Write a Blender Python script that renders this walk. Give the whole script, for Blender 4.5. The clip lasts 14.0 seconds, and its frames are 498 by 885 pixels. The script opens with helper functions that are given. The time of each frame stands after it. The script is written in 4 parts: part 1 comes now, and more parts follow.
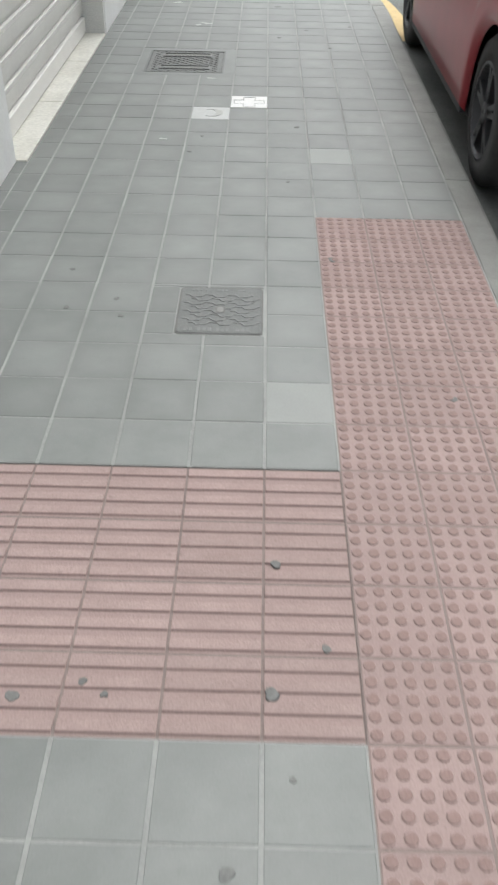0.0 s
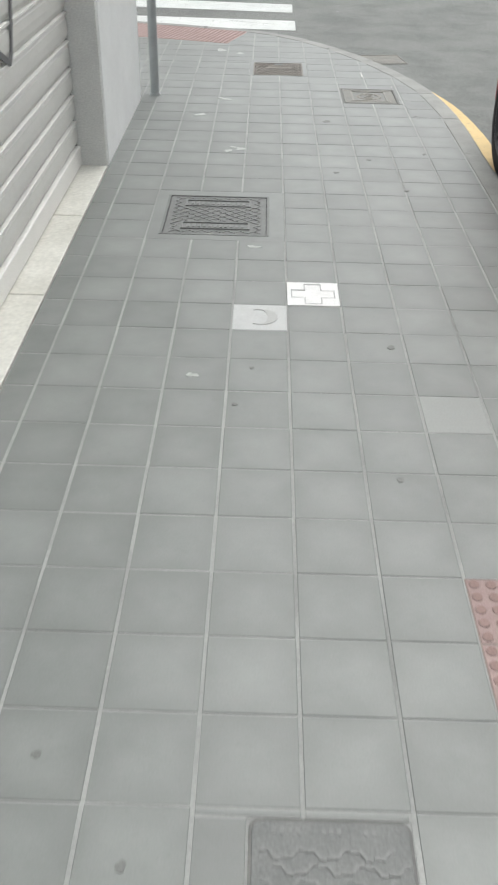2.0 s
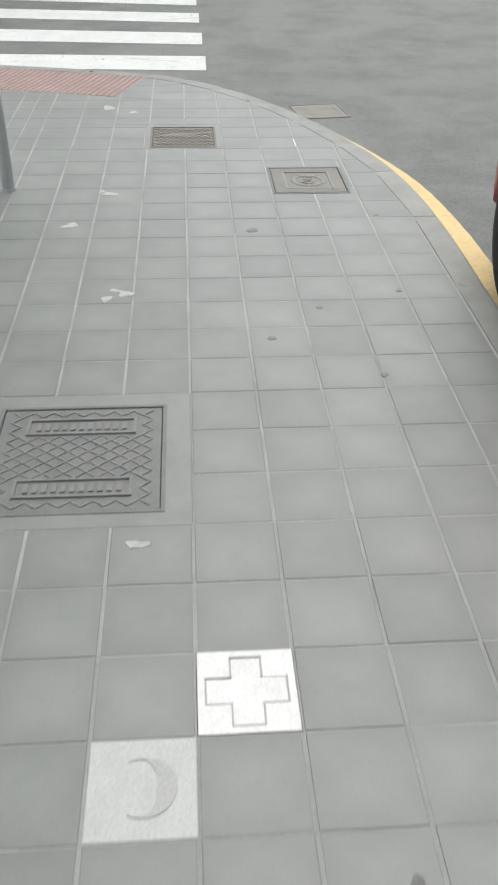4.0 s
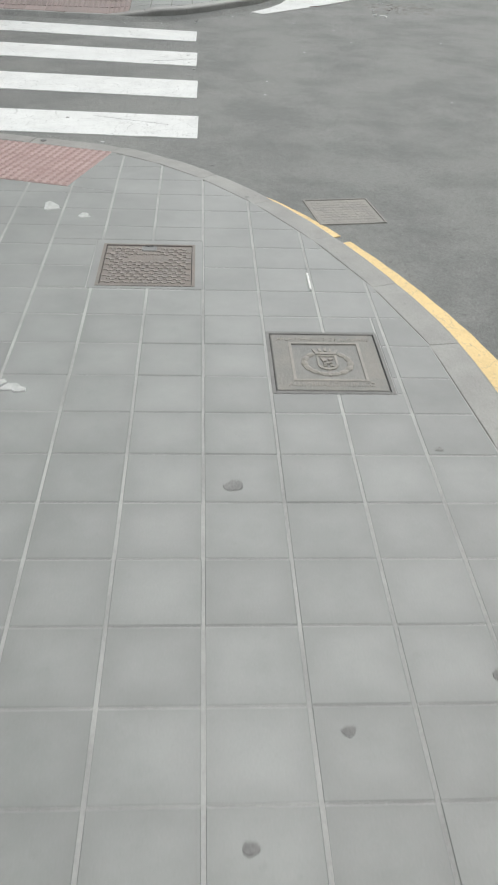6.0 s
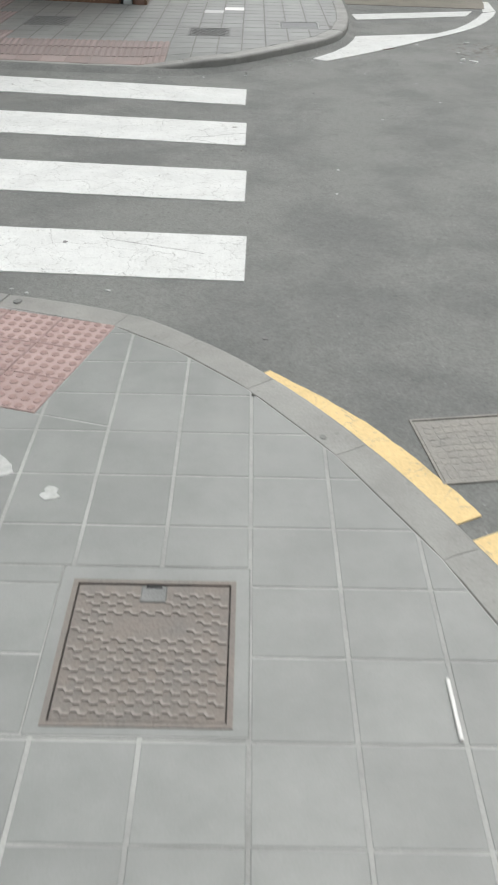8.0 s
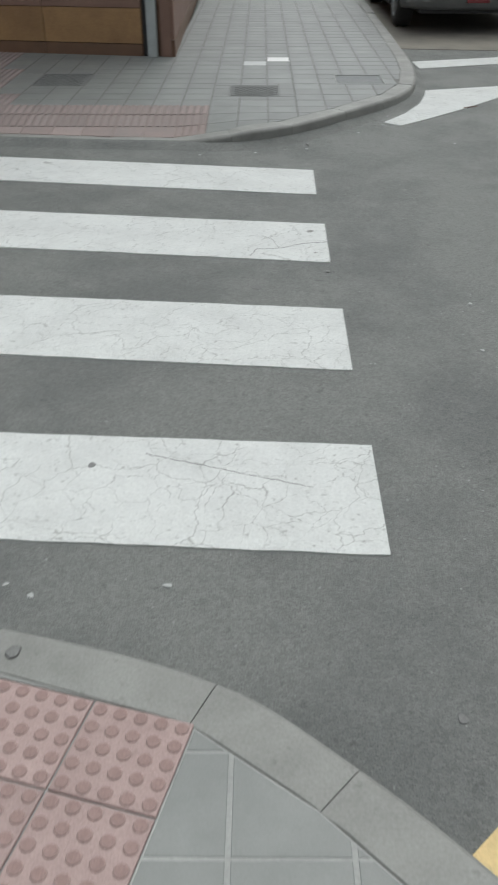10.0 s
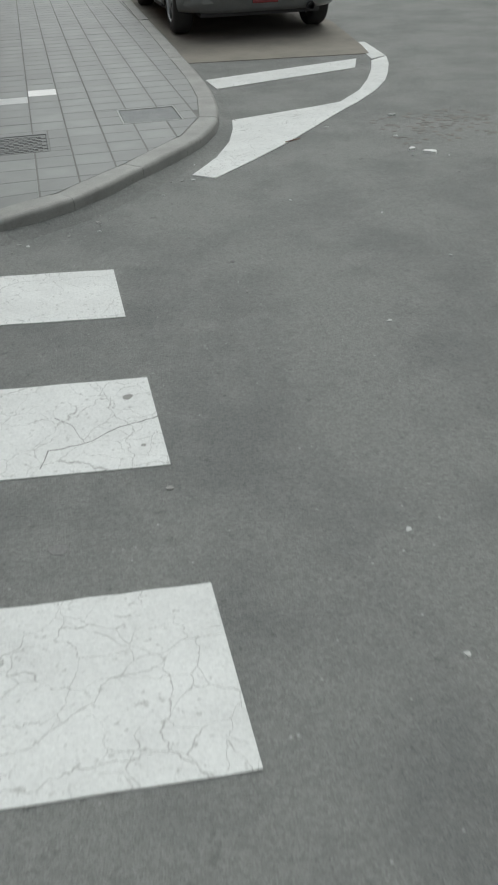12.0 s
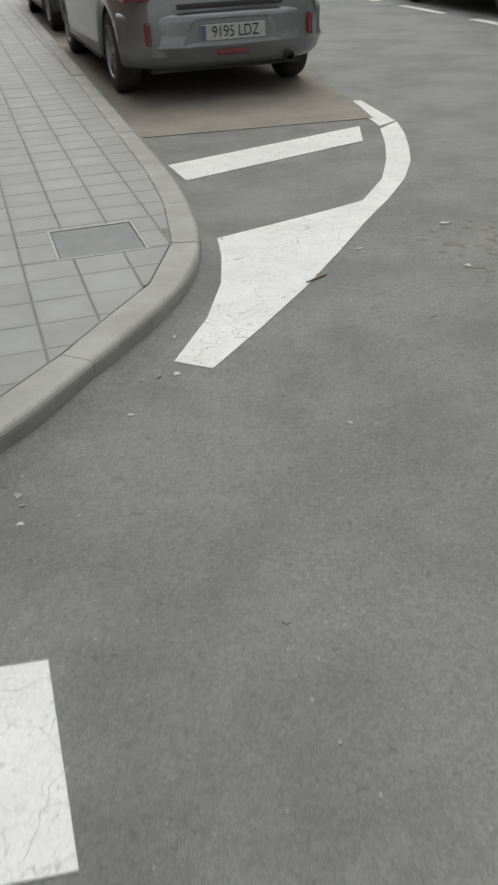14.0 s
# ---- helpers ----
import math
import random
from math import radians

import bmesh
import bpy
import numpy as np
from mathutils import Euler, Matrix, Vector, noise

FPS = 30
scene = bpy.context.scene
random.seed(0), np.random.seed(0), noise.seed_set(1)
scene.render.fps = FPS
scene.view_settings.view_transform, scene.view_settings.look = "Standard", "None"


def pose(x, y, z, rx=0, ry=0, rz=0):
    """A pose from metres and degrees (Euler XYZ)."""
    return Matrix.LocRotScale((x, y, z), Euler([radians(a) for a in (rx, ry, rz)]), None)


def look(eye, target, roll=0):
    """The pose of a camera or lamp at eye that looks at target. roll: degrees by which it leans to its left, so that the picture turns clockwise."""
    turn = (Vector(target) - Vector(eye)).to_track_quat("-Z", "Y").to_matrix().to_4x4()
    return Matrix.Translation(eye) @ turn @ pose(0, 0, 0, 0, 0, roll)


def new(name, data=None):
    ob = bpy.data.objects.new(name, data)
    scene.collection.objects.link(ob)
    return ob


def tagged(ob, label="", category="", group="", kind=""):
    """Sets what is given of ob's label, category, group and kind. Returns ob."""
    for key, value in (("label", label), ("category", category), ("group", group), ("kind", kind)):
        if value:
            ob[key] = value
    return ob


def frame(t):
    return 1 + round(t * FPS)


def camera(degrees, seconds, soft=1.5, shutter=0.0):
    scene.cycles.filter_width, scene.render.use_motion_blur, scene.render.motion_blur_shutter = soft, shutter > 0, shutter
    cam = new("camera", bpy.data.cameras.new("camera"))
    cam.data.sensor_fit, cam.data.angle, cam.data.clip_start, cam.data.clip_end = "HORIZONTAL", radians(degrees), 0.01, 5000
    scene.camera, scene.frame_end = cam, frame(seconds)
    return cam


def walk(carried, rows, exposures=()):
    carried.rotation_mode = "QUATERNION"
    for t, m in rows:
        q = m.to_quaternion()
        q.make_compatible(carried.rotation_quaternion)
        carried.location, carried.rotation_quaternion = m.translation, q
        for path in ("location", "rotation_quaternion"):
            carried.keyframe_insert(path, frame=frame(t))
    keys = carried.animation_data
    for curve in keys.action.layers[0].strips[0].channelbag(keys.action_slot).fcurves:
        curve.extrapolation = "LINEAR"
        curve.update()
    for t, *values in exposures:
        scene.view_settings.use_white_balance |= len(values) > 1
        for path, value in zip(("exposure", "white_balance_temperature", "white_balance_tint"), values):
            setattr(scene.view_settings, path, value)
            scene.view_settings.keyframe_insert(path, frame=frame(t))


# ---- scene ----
cam = camera(32.7, 14.0, soft=2.0, shutter=0.25)
PATH = [
    (0, (0.18, -4.939, 1.519), (0.168, -3.376, 0.271), 1.1),
    (0.5, (0.107, -4.431, 1.494), (0.038, -2.873, 0.242), 2.8),
    (1, (0.042, -3.933, 1.454), (-0.01, -2.344, 0.24), 2.2),
    (1.5, (-0.022, -3.472, 1.521), (-0.089, -1.86, 0.34), 2.0),
    (2, (-0.113, -2.998, 1.507), (-0.125, -1.379, 0.334), 1.4),
    (2.5, (-0.122, -2.46, 1.461), (-0.024, -0.856, 0.27), 0.5),
    (3, (-0.12, -1.994, 1.443), (-0.033, -0.38, 0.265), 0.7),
    (3.2, (-0.114, -1.788, 1.453), (0.013, -0.179, 0.272), 1.0),
    (5.3, (0.225, 0.167, 1.397), (0.306, 1.799, 0.244), 0.9),
    (5.5, (0.216, 0.362, 1.368), (0.24, 1.991, 0.207), 1.1),
    (6, (0.199, 0.83, 1.388), (0.316, 2.459, 0.233), 2.7),
    (6.5, (0.239, 1.324, 1.41), (0.336, 2.963, 0.267), 1.7),
    (7, (0.234, 1.821, 1.39), (0.305, 3.454, 0.237), 2.0),
    (7.5, (0.241, 2.268, 1.376), (0.417, 3.894, 0.225), 3.2),
    (7.7, (0.229, 2.468, 1.406), (0.324, 4.1, 0.255), 2.1),
    (9.8, (-0.154, 4.338, 1.326), (-0.285, 6.012, 0.24), 0.3),
    (10, (-0.165, 4.459, 1.331), (-0.186, 6.132, 0.235), 0.0),
    (10.5, (-0.144, 4.907, 1.365), (-0.1, 6.582, 0.273), -2.0),
    (11, (-0.128, 5.272, 1.345), (0.062, 6.933, 0.248), -2.2),
    (11.5, (-0.138, 5.651, 1.356), (0.21, 7.284, 0.256), -2.1),
    (12, (-0.053, 6.153, 1.301), (0.309, 7.773, 0.186), -1.9),
    (12.5, (-0.006, 6.66, 1.293), (0.361, 8.302, 0.211), -1.8),
    (13, (0.094, 7.202, 1.262), (0.574, 8.815, 0.181), -1.3),
    (13.5, (0.136, 7.776, 1.256), (0.515, 9.42, 0.182), -1.9),
    (14, (0.216, 8.296, 1.231), (0.698, 9.912, 0.156), -2.4),
]
walk(cam, [(t, look(eye, target, roll)) for t, eye, target, roll in PATH],
     ((0, 0.58, 6450, 8), (3, 0.62, 6500, 8), (5.5, 0.53, 6500, 9), (6.2, 0.5, 6500, 9), (7.7, 0.53, 6550, 9), (9.8, 0.12, 6400, 7), (11, 0.12, 6250, 4),
      (12, 0.08, 6400, 5), (12.5, 0.14, 6500, 6), (13, 0.36, 6600, 8), (13.5, 0.25, 6700, 9), (14, 0.33, 6700, 9)))
# ---- body ----
# ---- light ----
world = bpy.data.worlds.new("sky")
scene.world = world
world.use_nodes = True
wn = world.node_tree.nodes
sky = wn.new("ShaderNodeTexSky")
sky.sky_type = "NISHITA"
sky.sun_disc = False
sky.sun_elevation, sky.sun_rotation = radians(62), radians(20)
sky.air_density, sky.dust_density = 1.0, 4.0
soft_sky = wn.new("ShaderNodeHueSaturation")
soft_sky.inputs["Saturation"].default_value = 0.22
world.node_tree.links.new(sky.outputs[0], soft_sky.inputs["Color"])
world.node_tree.links.new(soft_sky.outputs[0], wn["Background"].inputs[0])
wn["Background"].inputs[1].default_value = 0.137
sun_data = bpy.data.lights.new("overcast_sun", "SUN")
sun_data.energy, sun_data.angle, sun_data.color = 0.75, radians(100), (0.97, 1.0, 0.97)
sun = new("overcast_sun", sun_data)
sun.matrix_world = look((0, 0, 20), (-3.2, -8.8, 0.0))
sun.location = (0, 0, 20)

# ---- materials ----


def material(name, base, other=None, scale=8.0, fine=160.0, rough=0.85, metal=0.0, bump=0.3, vary=0.0, island=False,
             spots=0.0, coat=0.0, grain=0.12, depth=0.004, mix_low=0.35, mix_high=0.7,
             wear=0.0, speckle=0.0, fleck=0.0, gloss=0.5):
    """A surface with broad stains, fine grain and relief."""
    m = bpy.data.materials.new(name)
    m.use_nodes = True
    nt = m.node_tree
    n, l = nt.nodes, nt.links
    b = n["Principled BSDF"]
    geo = n.new("ShaderNodeNewGeometry")
    where = geo.outputs["Position"]
    broad = n.new("ShaderNodeTexNoise")
    broad.inputs["Scale"].default_value, broad.inputs["Detail"].default_value = scale, 6
    broad.inputs["Roughness"].default_value = 0.65
    grit = n.new("ShaderNodeTexNoise")
    grit.inputs["Scale"].default_value, grit.inputs["Detail"].default_value = fine, 3
    l.new(where, broad.inputs["Vector"])
    l.new(where, grit.inputs["Vector"])
    span = n.new("ShaderNodeMapRange")
    span.inputs[1].default_value, span.inputs[2].default_value = mix_low, mix_high
    l.new(broad.outputs[0], span.inputs[0])
    mix = n.new("ShaderNodeMix")
    mix.data_type = "RGBA"
    mix.inputs[6].default_value = (*base, 1)
    mix.inputs[7].default_value = (*(other or base), 1)
    l.new(span.outputs[0], mix.inputs[0])
    hsv = n.new("ShaderNodeHueSaturation")
    l.new(mix.outputs[2], hsv.inputs["Color"])
    tone = n.new("ShaderNodeMapRange")
    tone.inputs[1].default_value, tone.inputs[2].default_value = 0.25, 0.75
    tone.inputs[3].default_value, tone.inputs[4].default_value = 1 - grain, 1 + grain
    l.new(grit.outputs[0], tone.inputs[0])
    value = tone.outputs[0]
    if vary:
        src = geo.outputs["Random Per Island"] if island else n.new("ShaderNodeObjectInfo").outputs["Random"]
        r = n.new("ShaderNodeMapRange")
        r.inputs[3].default_value, r.inputs[4].default_value = 1 - vary, 1 + vary
        l.new(src, r.inputs[0])
        mul = n.new("ShaderNodeMath")
        mul.operation = "MULTIPLY"
        l.new(value, mul.inputs[0])
        l.new(r.outputs[0], mul.inputs[1])
        value = mul.outputs[0]
    if spots:
        v = n.new("ShaderNodeTexNoise")
        v.inputs["Scale"].default_value, v.inputs["Detail"].default_value = 34, 2
        l.new(where, v.inputs["Vector"])
        s = n.new("ShaderNodeMapRange")
        s.inputs[1].default_value, s.inputs[2].default_value = 0.66, 0.74
        s.inputs[3].default_value, s.inputs[4].default_value = 1, 1 - spots
        l.new(v.outputs[0], s.inputs[0])
        mul = n.new("ShaderNodeMath")
        mul.operation = "MULTIPLY"
        l.new(value, mul.inputs[0])
        l.new(s.outputs[0], mul.inputs[1])
        value = mul.outputs[0]
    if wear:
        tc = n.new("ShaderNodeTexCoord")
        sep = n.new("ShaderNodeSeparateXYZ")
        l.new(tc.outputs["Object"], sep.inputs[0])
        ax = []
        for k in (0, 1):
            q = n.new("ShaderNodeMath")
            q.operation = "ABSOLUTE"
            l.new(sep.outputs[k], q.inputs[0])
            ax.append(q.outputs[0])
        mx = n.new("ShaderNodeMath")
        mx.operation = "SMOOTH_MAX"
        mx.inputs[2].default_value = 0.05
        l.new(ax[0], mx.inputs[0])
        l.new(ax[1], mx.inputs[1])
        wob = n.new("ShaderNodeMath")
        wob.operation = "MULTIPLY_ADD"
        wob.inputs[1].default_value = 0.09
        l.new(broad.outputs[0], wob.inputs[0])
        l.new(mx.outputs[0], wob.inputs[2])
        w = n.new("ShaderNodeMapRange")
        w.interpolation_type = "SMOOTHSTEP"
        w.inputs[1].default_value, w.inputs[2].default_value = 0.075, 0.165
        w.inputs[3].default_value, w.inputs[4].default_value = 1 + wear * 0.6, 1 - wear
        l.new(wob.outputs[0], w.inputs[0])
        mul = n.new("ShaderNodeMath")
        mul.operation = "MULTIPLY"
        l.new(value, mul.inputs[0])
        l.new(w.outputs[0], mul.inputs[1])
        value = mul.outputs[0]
    if speckle:
        vor = n.new("ShaderNodeTexVoronoi")
        vor.inputs["Scale"].default_value = 130
        l.new(where, vor.inputs["Vector"])
        sp = n.new("ShaderNodeMapRange")
        sp.inputs[3].default_value, sp.inputs[4].default_value = 1 - speckle, 1 + speckle
        sc = n.new("ShaderNodeSeparateColor")
        l.new(vor.outputs["Color"], sc.inputs[0])
        l.new(sc.outputs[0], sp.inputs[0])
        mul = n.new("ShaderNodeMath")
        mul.operation = "MULTIPLY"
        l.new(value, mul.inputs[0])
        l.new(sp.outputs[0], mul.inputs[1])
        value = mul.outputs[0]
    if fleck:
        dots = n.new("ShaderNodeTexVoronoi")
        dots.inputs["Scale"].default_value = 42
        l.new(where, dots.inputs["Vector"])
        near = n.new("ShaderNodeMapRange")
        near.inputs[1].default_value, near.inputs[2].default_value = 0.10, 0.17
        near.inputs[3].default_value, near.inputs[4].default_value = 1, 0
        l.new(dots.outputs["Distance"], near.inputs[0])
        pick = n.new("ShaderNodeSeparateColor")
        l.new(dots.outputs["Color"], pick.inputs[0])
        some = n.new("ShaderNodeMapRange")
        some.inputs[1].default_value, some.inputs[2].default_value = 0.86, 0.97
        l.new(pick.outputs[1], some.inputs[0])
        both = n.new("ShaderNodeMath")
        both.operation = "MULTIPLY"
        l.new(near.outputs[0], both.inputs[0])
        l.new(some.outputs[0], both.inputs[1])
        lift = n.new("ShaderNodeMath")
        lift.operation = "MULTIPLY_ADD"
        lift.inputs[1].default_value, lift.inputs[2].default_value = fleck, 1.0
        l.new(both.outputs[0], lift.inputs[0])
        mul = n.new("ShaderNodeMath")
        mul.operation = "MULTIPLY"
        l.new(value, mul.inputs[0])
        l.new(lift.outputs[0], mul.inputs[1])
        value = mul.outputs[0]
    b.inputs["Specular IOR Level"].default_value = gloss
    l.new(value, hsv.inputs["Value"])
    l.new(hsv.outputs[0], b.inputs["Base Color"])
    bp = n.new("ShaderNodeBump")
    bp.inputs["Strength"].default_value, bp.inputs["Distance"].default_value = bump, depth
    l.new(grit.outputs[0], bp.inputs["Height"])
    l.new(bp.outputs[0], b.inputs["Normal"])
    b.inputs["Roughness"].default_value, b.inputs["Metallic"].default_value = rough, metal
    if coat:
        b.inputs["Coat Weight"].default_value, b.inputs["Coat Roughness"].default_value = coat, 0.06
    return m


def road_paint(name, base, worn):
    """Thick road paint with branching cracks through which the asphalt shows, and scuffed edges."""
    m = material(name, base, tuple(c * 0.86 for c in base), scale=5, fine=120, rough=0.75, bump=0.5, grain=0.08, depth=0.006)
    nt = m.node_tree
    n, l = nt.nodes, nt.links
    b = n["Principled BSDF"]
    was = b.inputs["Base Color"].links[0].from_socket
    geo = n.new("ShaderNodeNewGeometry")
    bend = n.new("ShaderNodeTexNoise")
    bend.inputs["Scale"].default_value, bend.inputs["Detail"].default_value = 9, 5
    l.new(geo.outputs["Position"], bend.inputs["Vector"])
    push = n.new("ShaderNodeVectorMath")
    push.operation = "MULTIPLY_ADD"
    push.inputs[1].default_value = (0.13, 0.13, 0.0)
    l.new(bend.outputs[1], push.inputs[0])
    l.new(geo.outputs["Position"], push.inputs[2])
    chain = None
    for size, low, high in ((3.05, 0.001, 0.005), (9.5, 0.0015, 0.012)):
        cr = n.new("ShaderNodeTexVoronoi")
        cr.feature = "DISTANCE_TO_EDGE"
        cr.inputs["Scale"].default_value = size
        l.new(push.outputs[0], cr.inputs["Vector"])
        f = n.new("ShaderNodeMapRange")
        f.inputs[1].default_value, f.inputs[2].default_value = low, high
        f.inputs[3].default_value, f.inputs[4].default_value = 1, 0
        l.new(cr.outputs["Distance"], f.inputs[0])
        gate = n.new("ShaderNodeTexNoise")
        gate.inputs["Scale"].default_value = size * 0.7
        l.new(geo.outputs["Position"], gate.inputs["Vector"])
        g = n.new("ShaderNodeMapRange")
        g.inputs[1].default_value, g.inputs[2].default_value = 0.38, 0.52
        l.new(gate.outputs[0], g.inputs[0])
        mul = n.new("ShaderNodeMath")
        mul.operation = "MULTIPLY"
        l.new(f.outputs[0], mul.inputs[0])
        l.new(g.outputs[0], mul.inputs[1])
        if chain is None:
            chain = mul.outputs[0]
        else:
            mx = n.new("ShaderNodeMath")
            mx.operation = "MAXIMUM"
            l.new(chain, mx.inputs[0])
            l.new(mul.outputs[0], mx.inputs[1])
            chain = mx.outputs[0]
    pits = n.new("ShaderNodeTexNoise")
    pits.inputs["Scale"].default_value, pits.inputs["Detail"].default_value = 55, 4
    l.new(geo.outputs["Position"], pits.inputs["Vector"])
    p = n.new("ShaderNodeMapRange")
    p.inputs[1].default_value, p.inputs[2].default_value, p.inputs[4].default_value = 0.62, 0.72, 0.75
    l.new(pits.outputs[0], p.inputs[0])
    mx = n.new("ShaderNodeMath")
    mx.operation = "MAXIMUM"
    l.new(chain, mx.inputs[0])
    l.new(p.outputs[0], mx.inputs[1])
    mix = n.new("ShaderNodeMix")
    mix.data_type = "RGBA"
    mix.inputs[7].default_value = (*worn, 1)
    l.new(was, mix.inputs[6])
    soft = n.new("ShaderNodeMath")
    soft.operation = "MULTIPLY"
    soft.inputs[1].default_value = 0.65
    l.new(mx.outputs[0], soft.inputs[0])
    l.new(soft.outputs[0], mix.inputs[0])
    l.new(mix.outputs[2], b.inputs["Base Color"])
    return m


def plain(name, base, rough=0.5, metal=0.0, coat=0.0):
    return material(name, base, tuple(c * 0.85 for c in base), scale=6, fine=60, rough=rough, metal=metal, bump=0.04, grain=0.04,
                    coat=coat)


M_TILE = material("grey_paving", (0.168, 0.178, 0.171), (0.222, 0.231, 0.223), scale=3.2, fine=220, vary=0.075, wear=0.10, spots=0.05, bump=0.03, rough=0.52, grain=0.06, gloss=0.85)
M_TILE_JOINED = material("grey_paving_rest", (0.168, 0.178, 0.171), (0.222, 0.231, 0.223), scale=3.2, fine=220, vary=0.06, island=True,
                         spots=0.05, bump=0.03, rough=0.52, grain=0.06, gloss=0.85)
M_MORTAR = material("mortar", (0.40, 0.405, 0.39), (0.24, 0.243, 0.235), scale=2.2, rough=0.9)
M_MORTAR_OLD = material("dirty_mortar", (0.145, 0.145, 0.137), (0.21, 0.21, 0.20), scale=6, rough=0.9)
M_PALE_TILE = material("pale_tile", (0.275, 0.287, 0.273), (0.25, 0.26, 0.247), scale=4, vary=0.04, rough=0.52, gloss=0.85, bump=0.03, grain=0.06)
M_WHITE_TILE = material("white_marble_tile", (0.80, 0.80, 0.79), (0.7, 0.7, 0.69), scale=14, rough=0.55, bump=0.1)
M_DIM_TILE = material("worn_white_tile", (0.53, 0.54, 0.535), (0.47, 0.48, 0.475), scale=14, rough=0.6, bump=0.1)
M_PINK = material("pink_paving", (0.41, 0.308, 0.29), (0.352, 0.258, 0.242), scale=9, fine=200, vary=0.07, spots=0.15)
M_DOT = material("worn_dot_top", (0.28, 0.192, 0.178), (0.325, 0.225, 0.21), scale=20, fine=200)
# groove pinks are darkened to carry the ribs' relief shade
M_GROOVE = material("shaded_pink_groove", (0.36, 0.265, 0.249), (0.38, 0.283, 0.267), scale=14, fine=200)
M_PINK_OLD = material("faded_pink_paving", (0.32, 0.255, 0.24), (0.27, 0.235, 0.225), scale=4, fine=200, vary=0.1)
M_GROOVE_OLD = material("shaded_faded_groove", (0.25, 0.205, 0.195), (0.27, 0.225, 0.215), scale=8, fine=200)
M_DOT_EDGE = material("clean_pink", (0.43, 0.325, 0.305), (0.38, 0.278, 0.26), scale=20, fine=200)
M_PINK_JOINT = material("dirty_pink_joint", (0.24, 0.19, 0.178), (0.30, 0.245, 0.23), scale=5, rough=0.9)
M_KERB = material("kerb_concrete", (0.27, 0.272, 0.255), (0.19, 0.19, 0.179), scale=4, fine=150, spots=0.2, vary=0.05, bump=0.3, rough=0.6, gloss=0.7)
M_ROAD = material("asphalt", (0.19, 0.195, 0.186), (0.14, 0.146, 0.14), scale=1.7, fine=230, grain=0.22, bump=0.8, depth=0.007, spots=0.25, rough=0.68, speckle=0.15, fleck=0.9, mix_low=0.42, mix_high=0.62)
M_SLAB = material("parking_concrete", (0.24, 0.22, 0.188), (0.168, 0.156, 0.138), scale=2.6, fine=150, grain=0.14, spots=0.2)
M_PATCH = material("worn_asphalt_patch", (0.20, 0.186, 0.167), (0.145, 0.141, 0.132), scale=7, fine=150, grain=0.3, spots=0.25)
M_PATCH_PALE = material("dusty_worn_lid", (0.30, 0.287, 0.262), (0.245, 0.24, 0.225), scale=9, fine=150, grain=0.2, spots=0.15)
M_PAINT = road_paint("white_road_paint", (0.66, 0.675, 0.66), (0.22, 0.22, 0.21))
M_YELLOW = road_paint("yellow_road_paint", (0.76, 0.575, 0.285), (0.28, 0.26, 0.22))
M_IRON = material("cast_iron", (0.165, 0.17, 0.168), (0.20, 0.205, 0.20), scale=12, fine=150, rough=0.6, metal=0.1, bump=0.4)
M_IRON_HIGH = material("cast_iron_polished", (0.225, 0.23, 0.225), (0.185, 0.19, 0.185), scale=14, rough=0.5, metal=0.15)
M_RUST = material("rusty_iron", (0.225, 0.198, 0.176), (0.19, 0.178, 0.166), scale=11, fine=150, rough=0.75, metal=0.2, bump=0.5)
M_RUST_HIGH = material("rusty_iron_worn", (0.315, 0.29, 0.263), (0.25, 0.234, 0.216), scale=18, rough=0.65, metal=0.25)
M_LID = material("worn_grey_iron", (0.215, 0.207, 0.185), (0.155, 0.158, 0.152), scale=7, fine=150, rough=0.6, metal=0.2, bump=0.4)
M_IRON_DARK = material("dark_iron_rim", (0.15, 0.15, 0.145), (0.20, 0.197, 0.19), scale=12, fine=150, rough=0.7, bump=0.4)
M_LID_HIGH = material("worn_iron_relief", (0.265, 0.25, 0.215), (0.20, 0.197, 0.18), scale=16, rough=0.5, metal=0.2)
M_LID_FIELD = material("dark_grey_iron_field", (0.155, 0.157, 0.15), (0.205, 0.20, 0.185), scale=10, rough=0.55, metal=0.2, bump=0.3)
M_SLATE = material("smooth_grey_lid", (0.13, 0.14, 0.142), (0.17, 0.178, 0.178), scale=7, rough=0.55)
# near-black colour that stands in for shade inside gaps and slots
M_SHADE = plain("painted_gap_shade", (0.03, 0.03, 0.03), rough=0.9)
M_WALL = material("white_plaster", (0.81, 0.825, 0.815), (0.74, 0.75, 0.74), scale=2.5, fine=90, bump=0.35, grain=0.05)
M_PIER = material("grey_stone_jamb", (0.74, 0.745, 0.72), (0.66, 0.665, 0.645), scale=4, fine=120)
M_CROSS_SHADE = material("cross_edge_shade", (0.42, 0.425, 0.415), (0.36, 0.365, 0.355), scale=10)
M_FAINT = material("faint_crescent", (0.46, 0.465, 0.455), (0.42, 0.425, 0.415), scale=10)
M_SILL = material("beige_marble_sill", (0.70, 0.69, 0.635), (0.53, 0.52, 0.465), scale=2.6, fine=60, rough=0.45, bump=0.1)
M_SHUTTER = material("cream_shutter_paint", (0.68, 0.68, 0.645), (0.62, 0.62, 0.585), scale=3, fine=60, rough=0.5, bump=0.1, grain=0.04)
M_SHUTTER_EDGE = material("pale_shutter_finish", (0.80, 0.795, 0.76), (0.72, 0.72, 0.69), scale=3, rough=0.45, bump=0.1)
M_GRAFFITI = plain("dark_spray_paint", (0.16, 0.16, 0.165), rough=0.6)
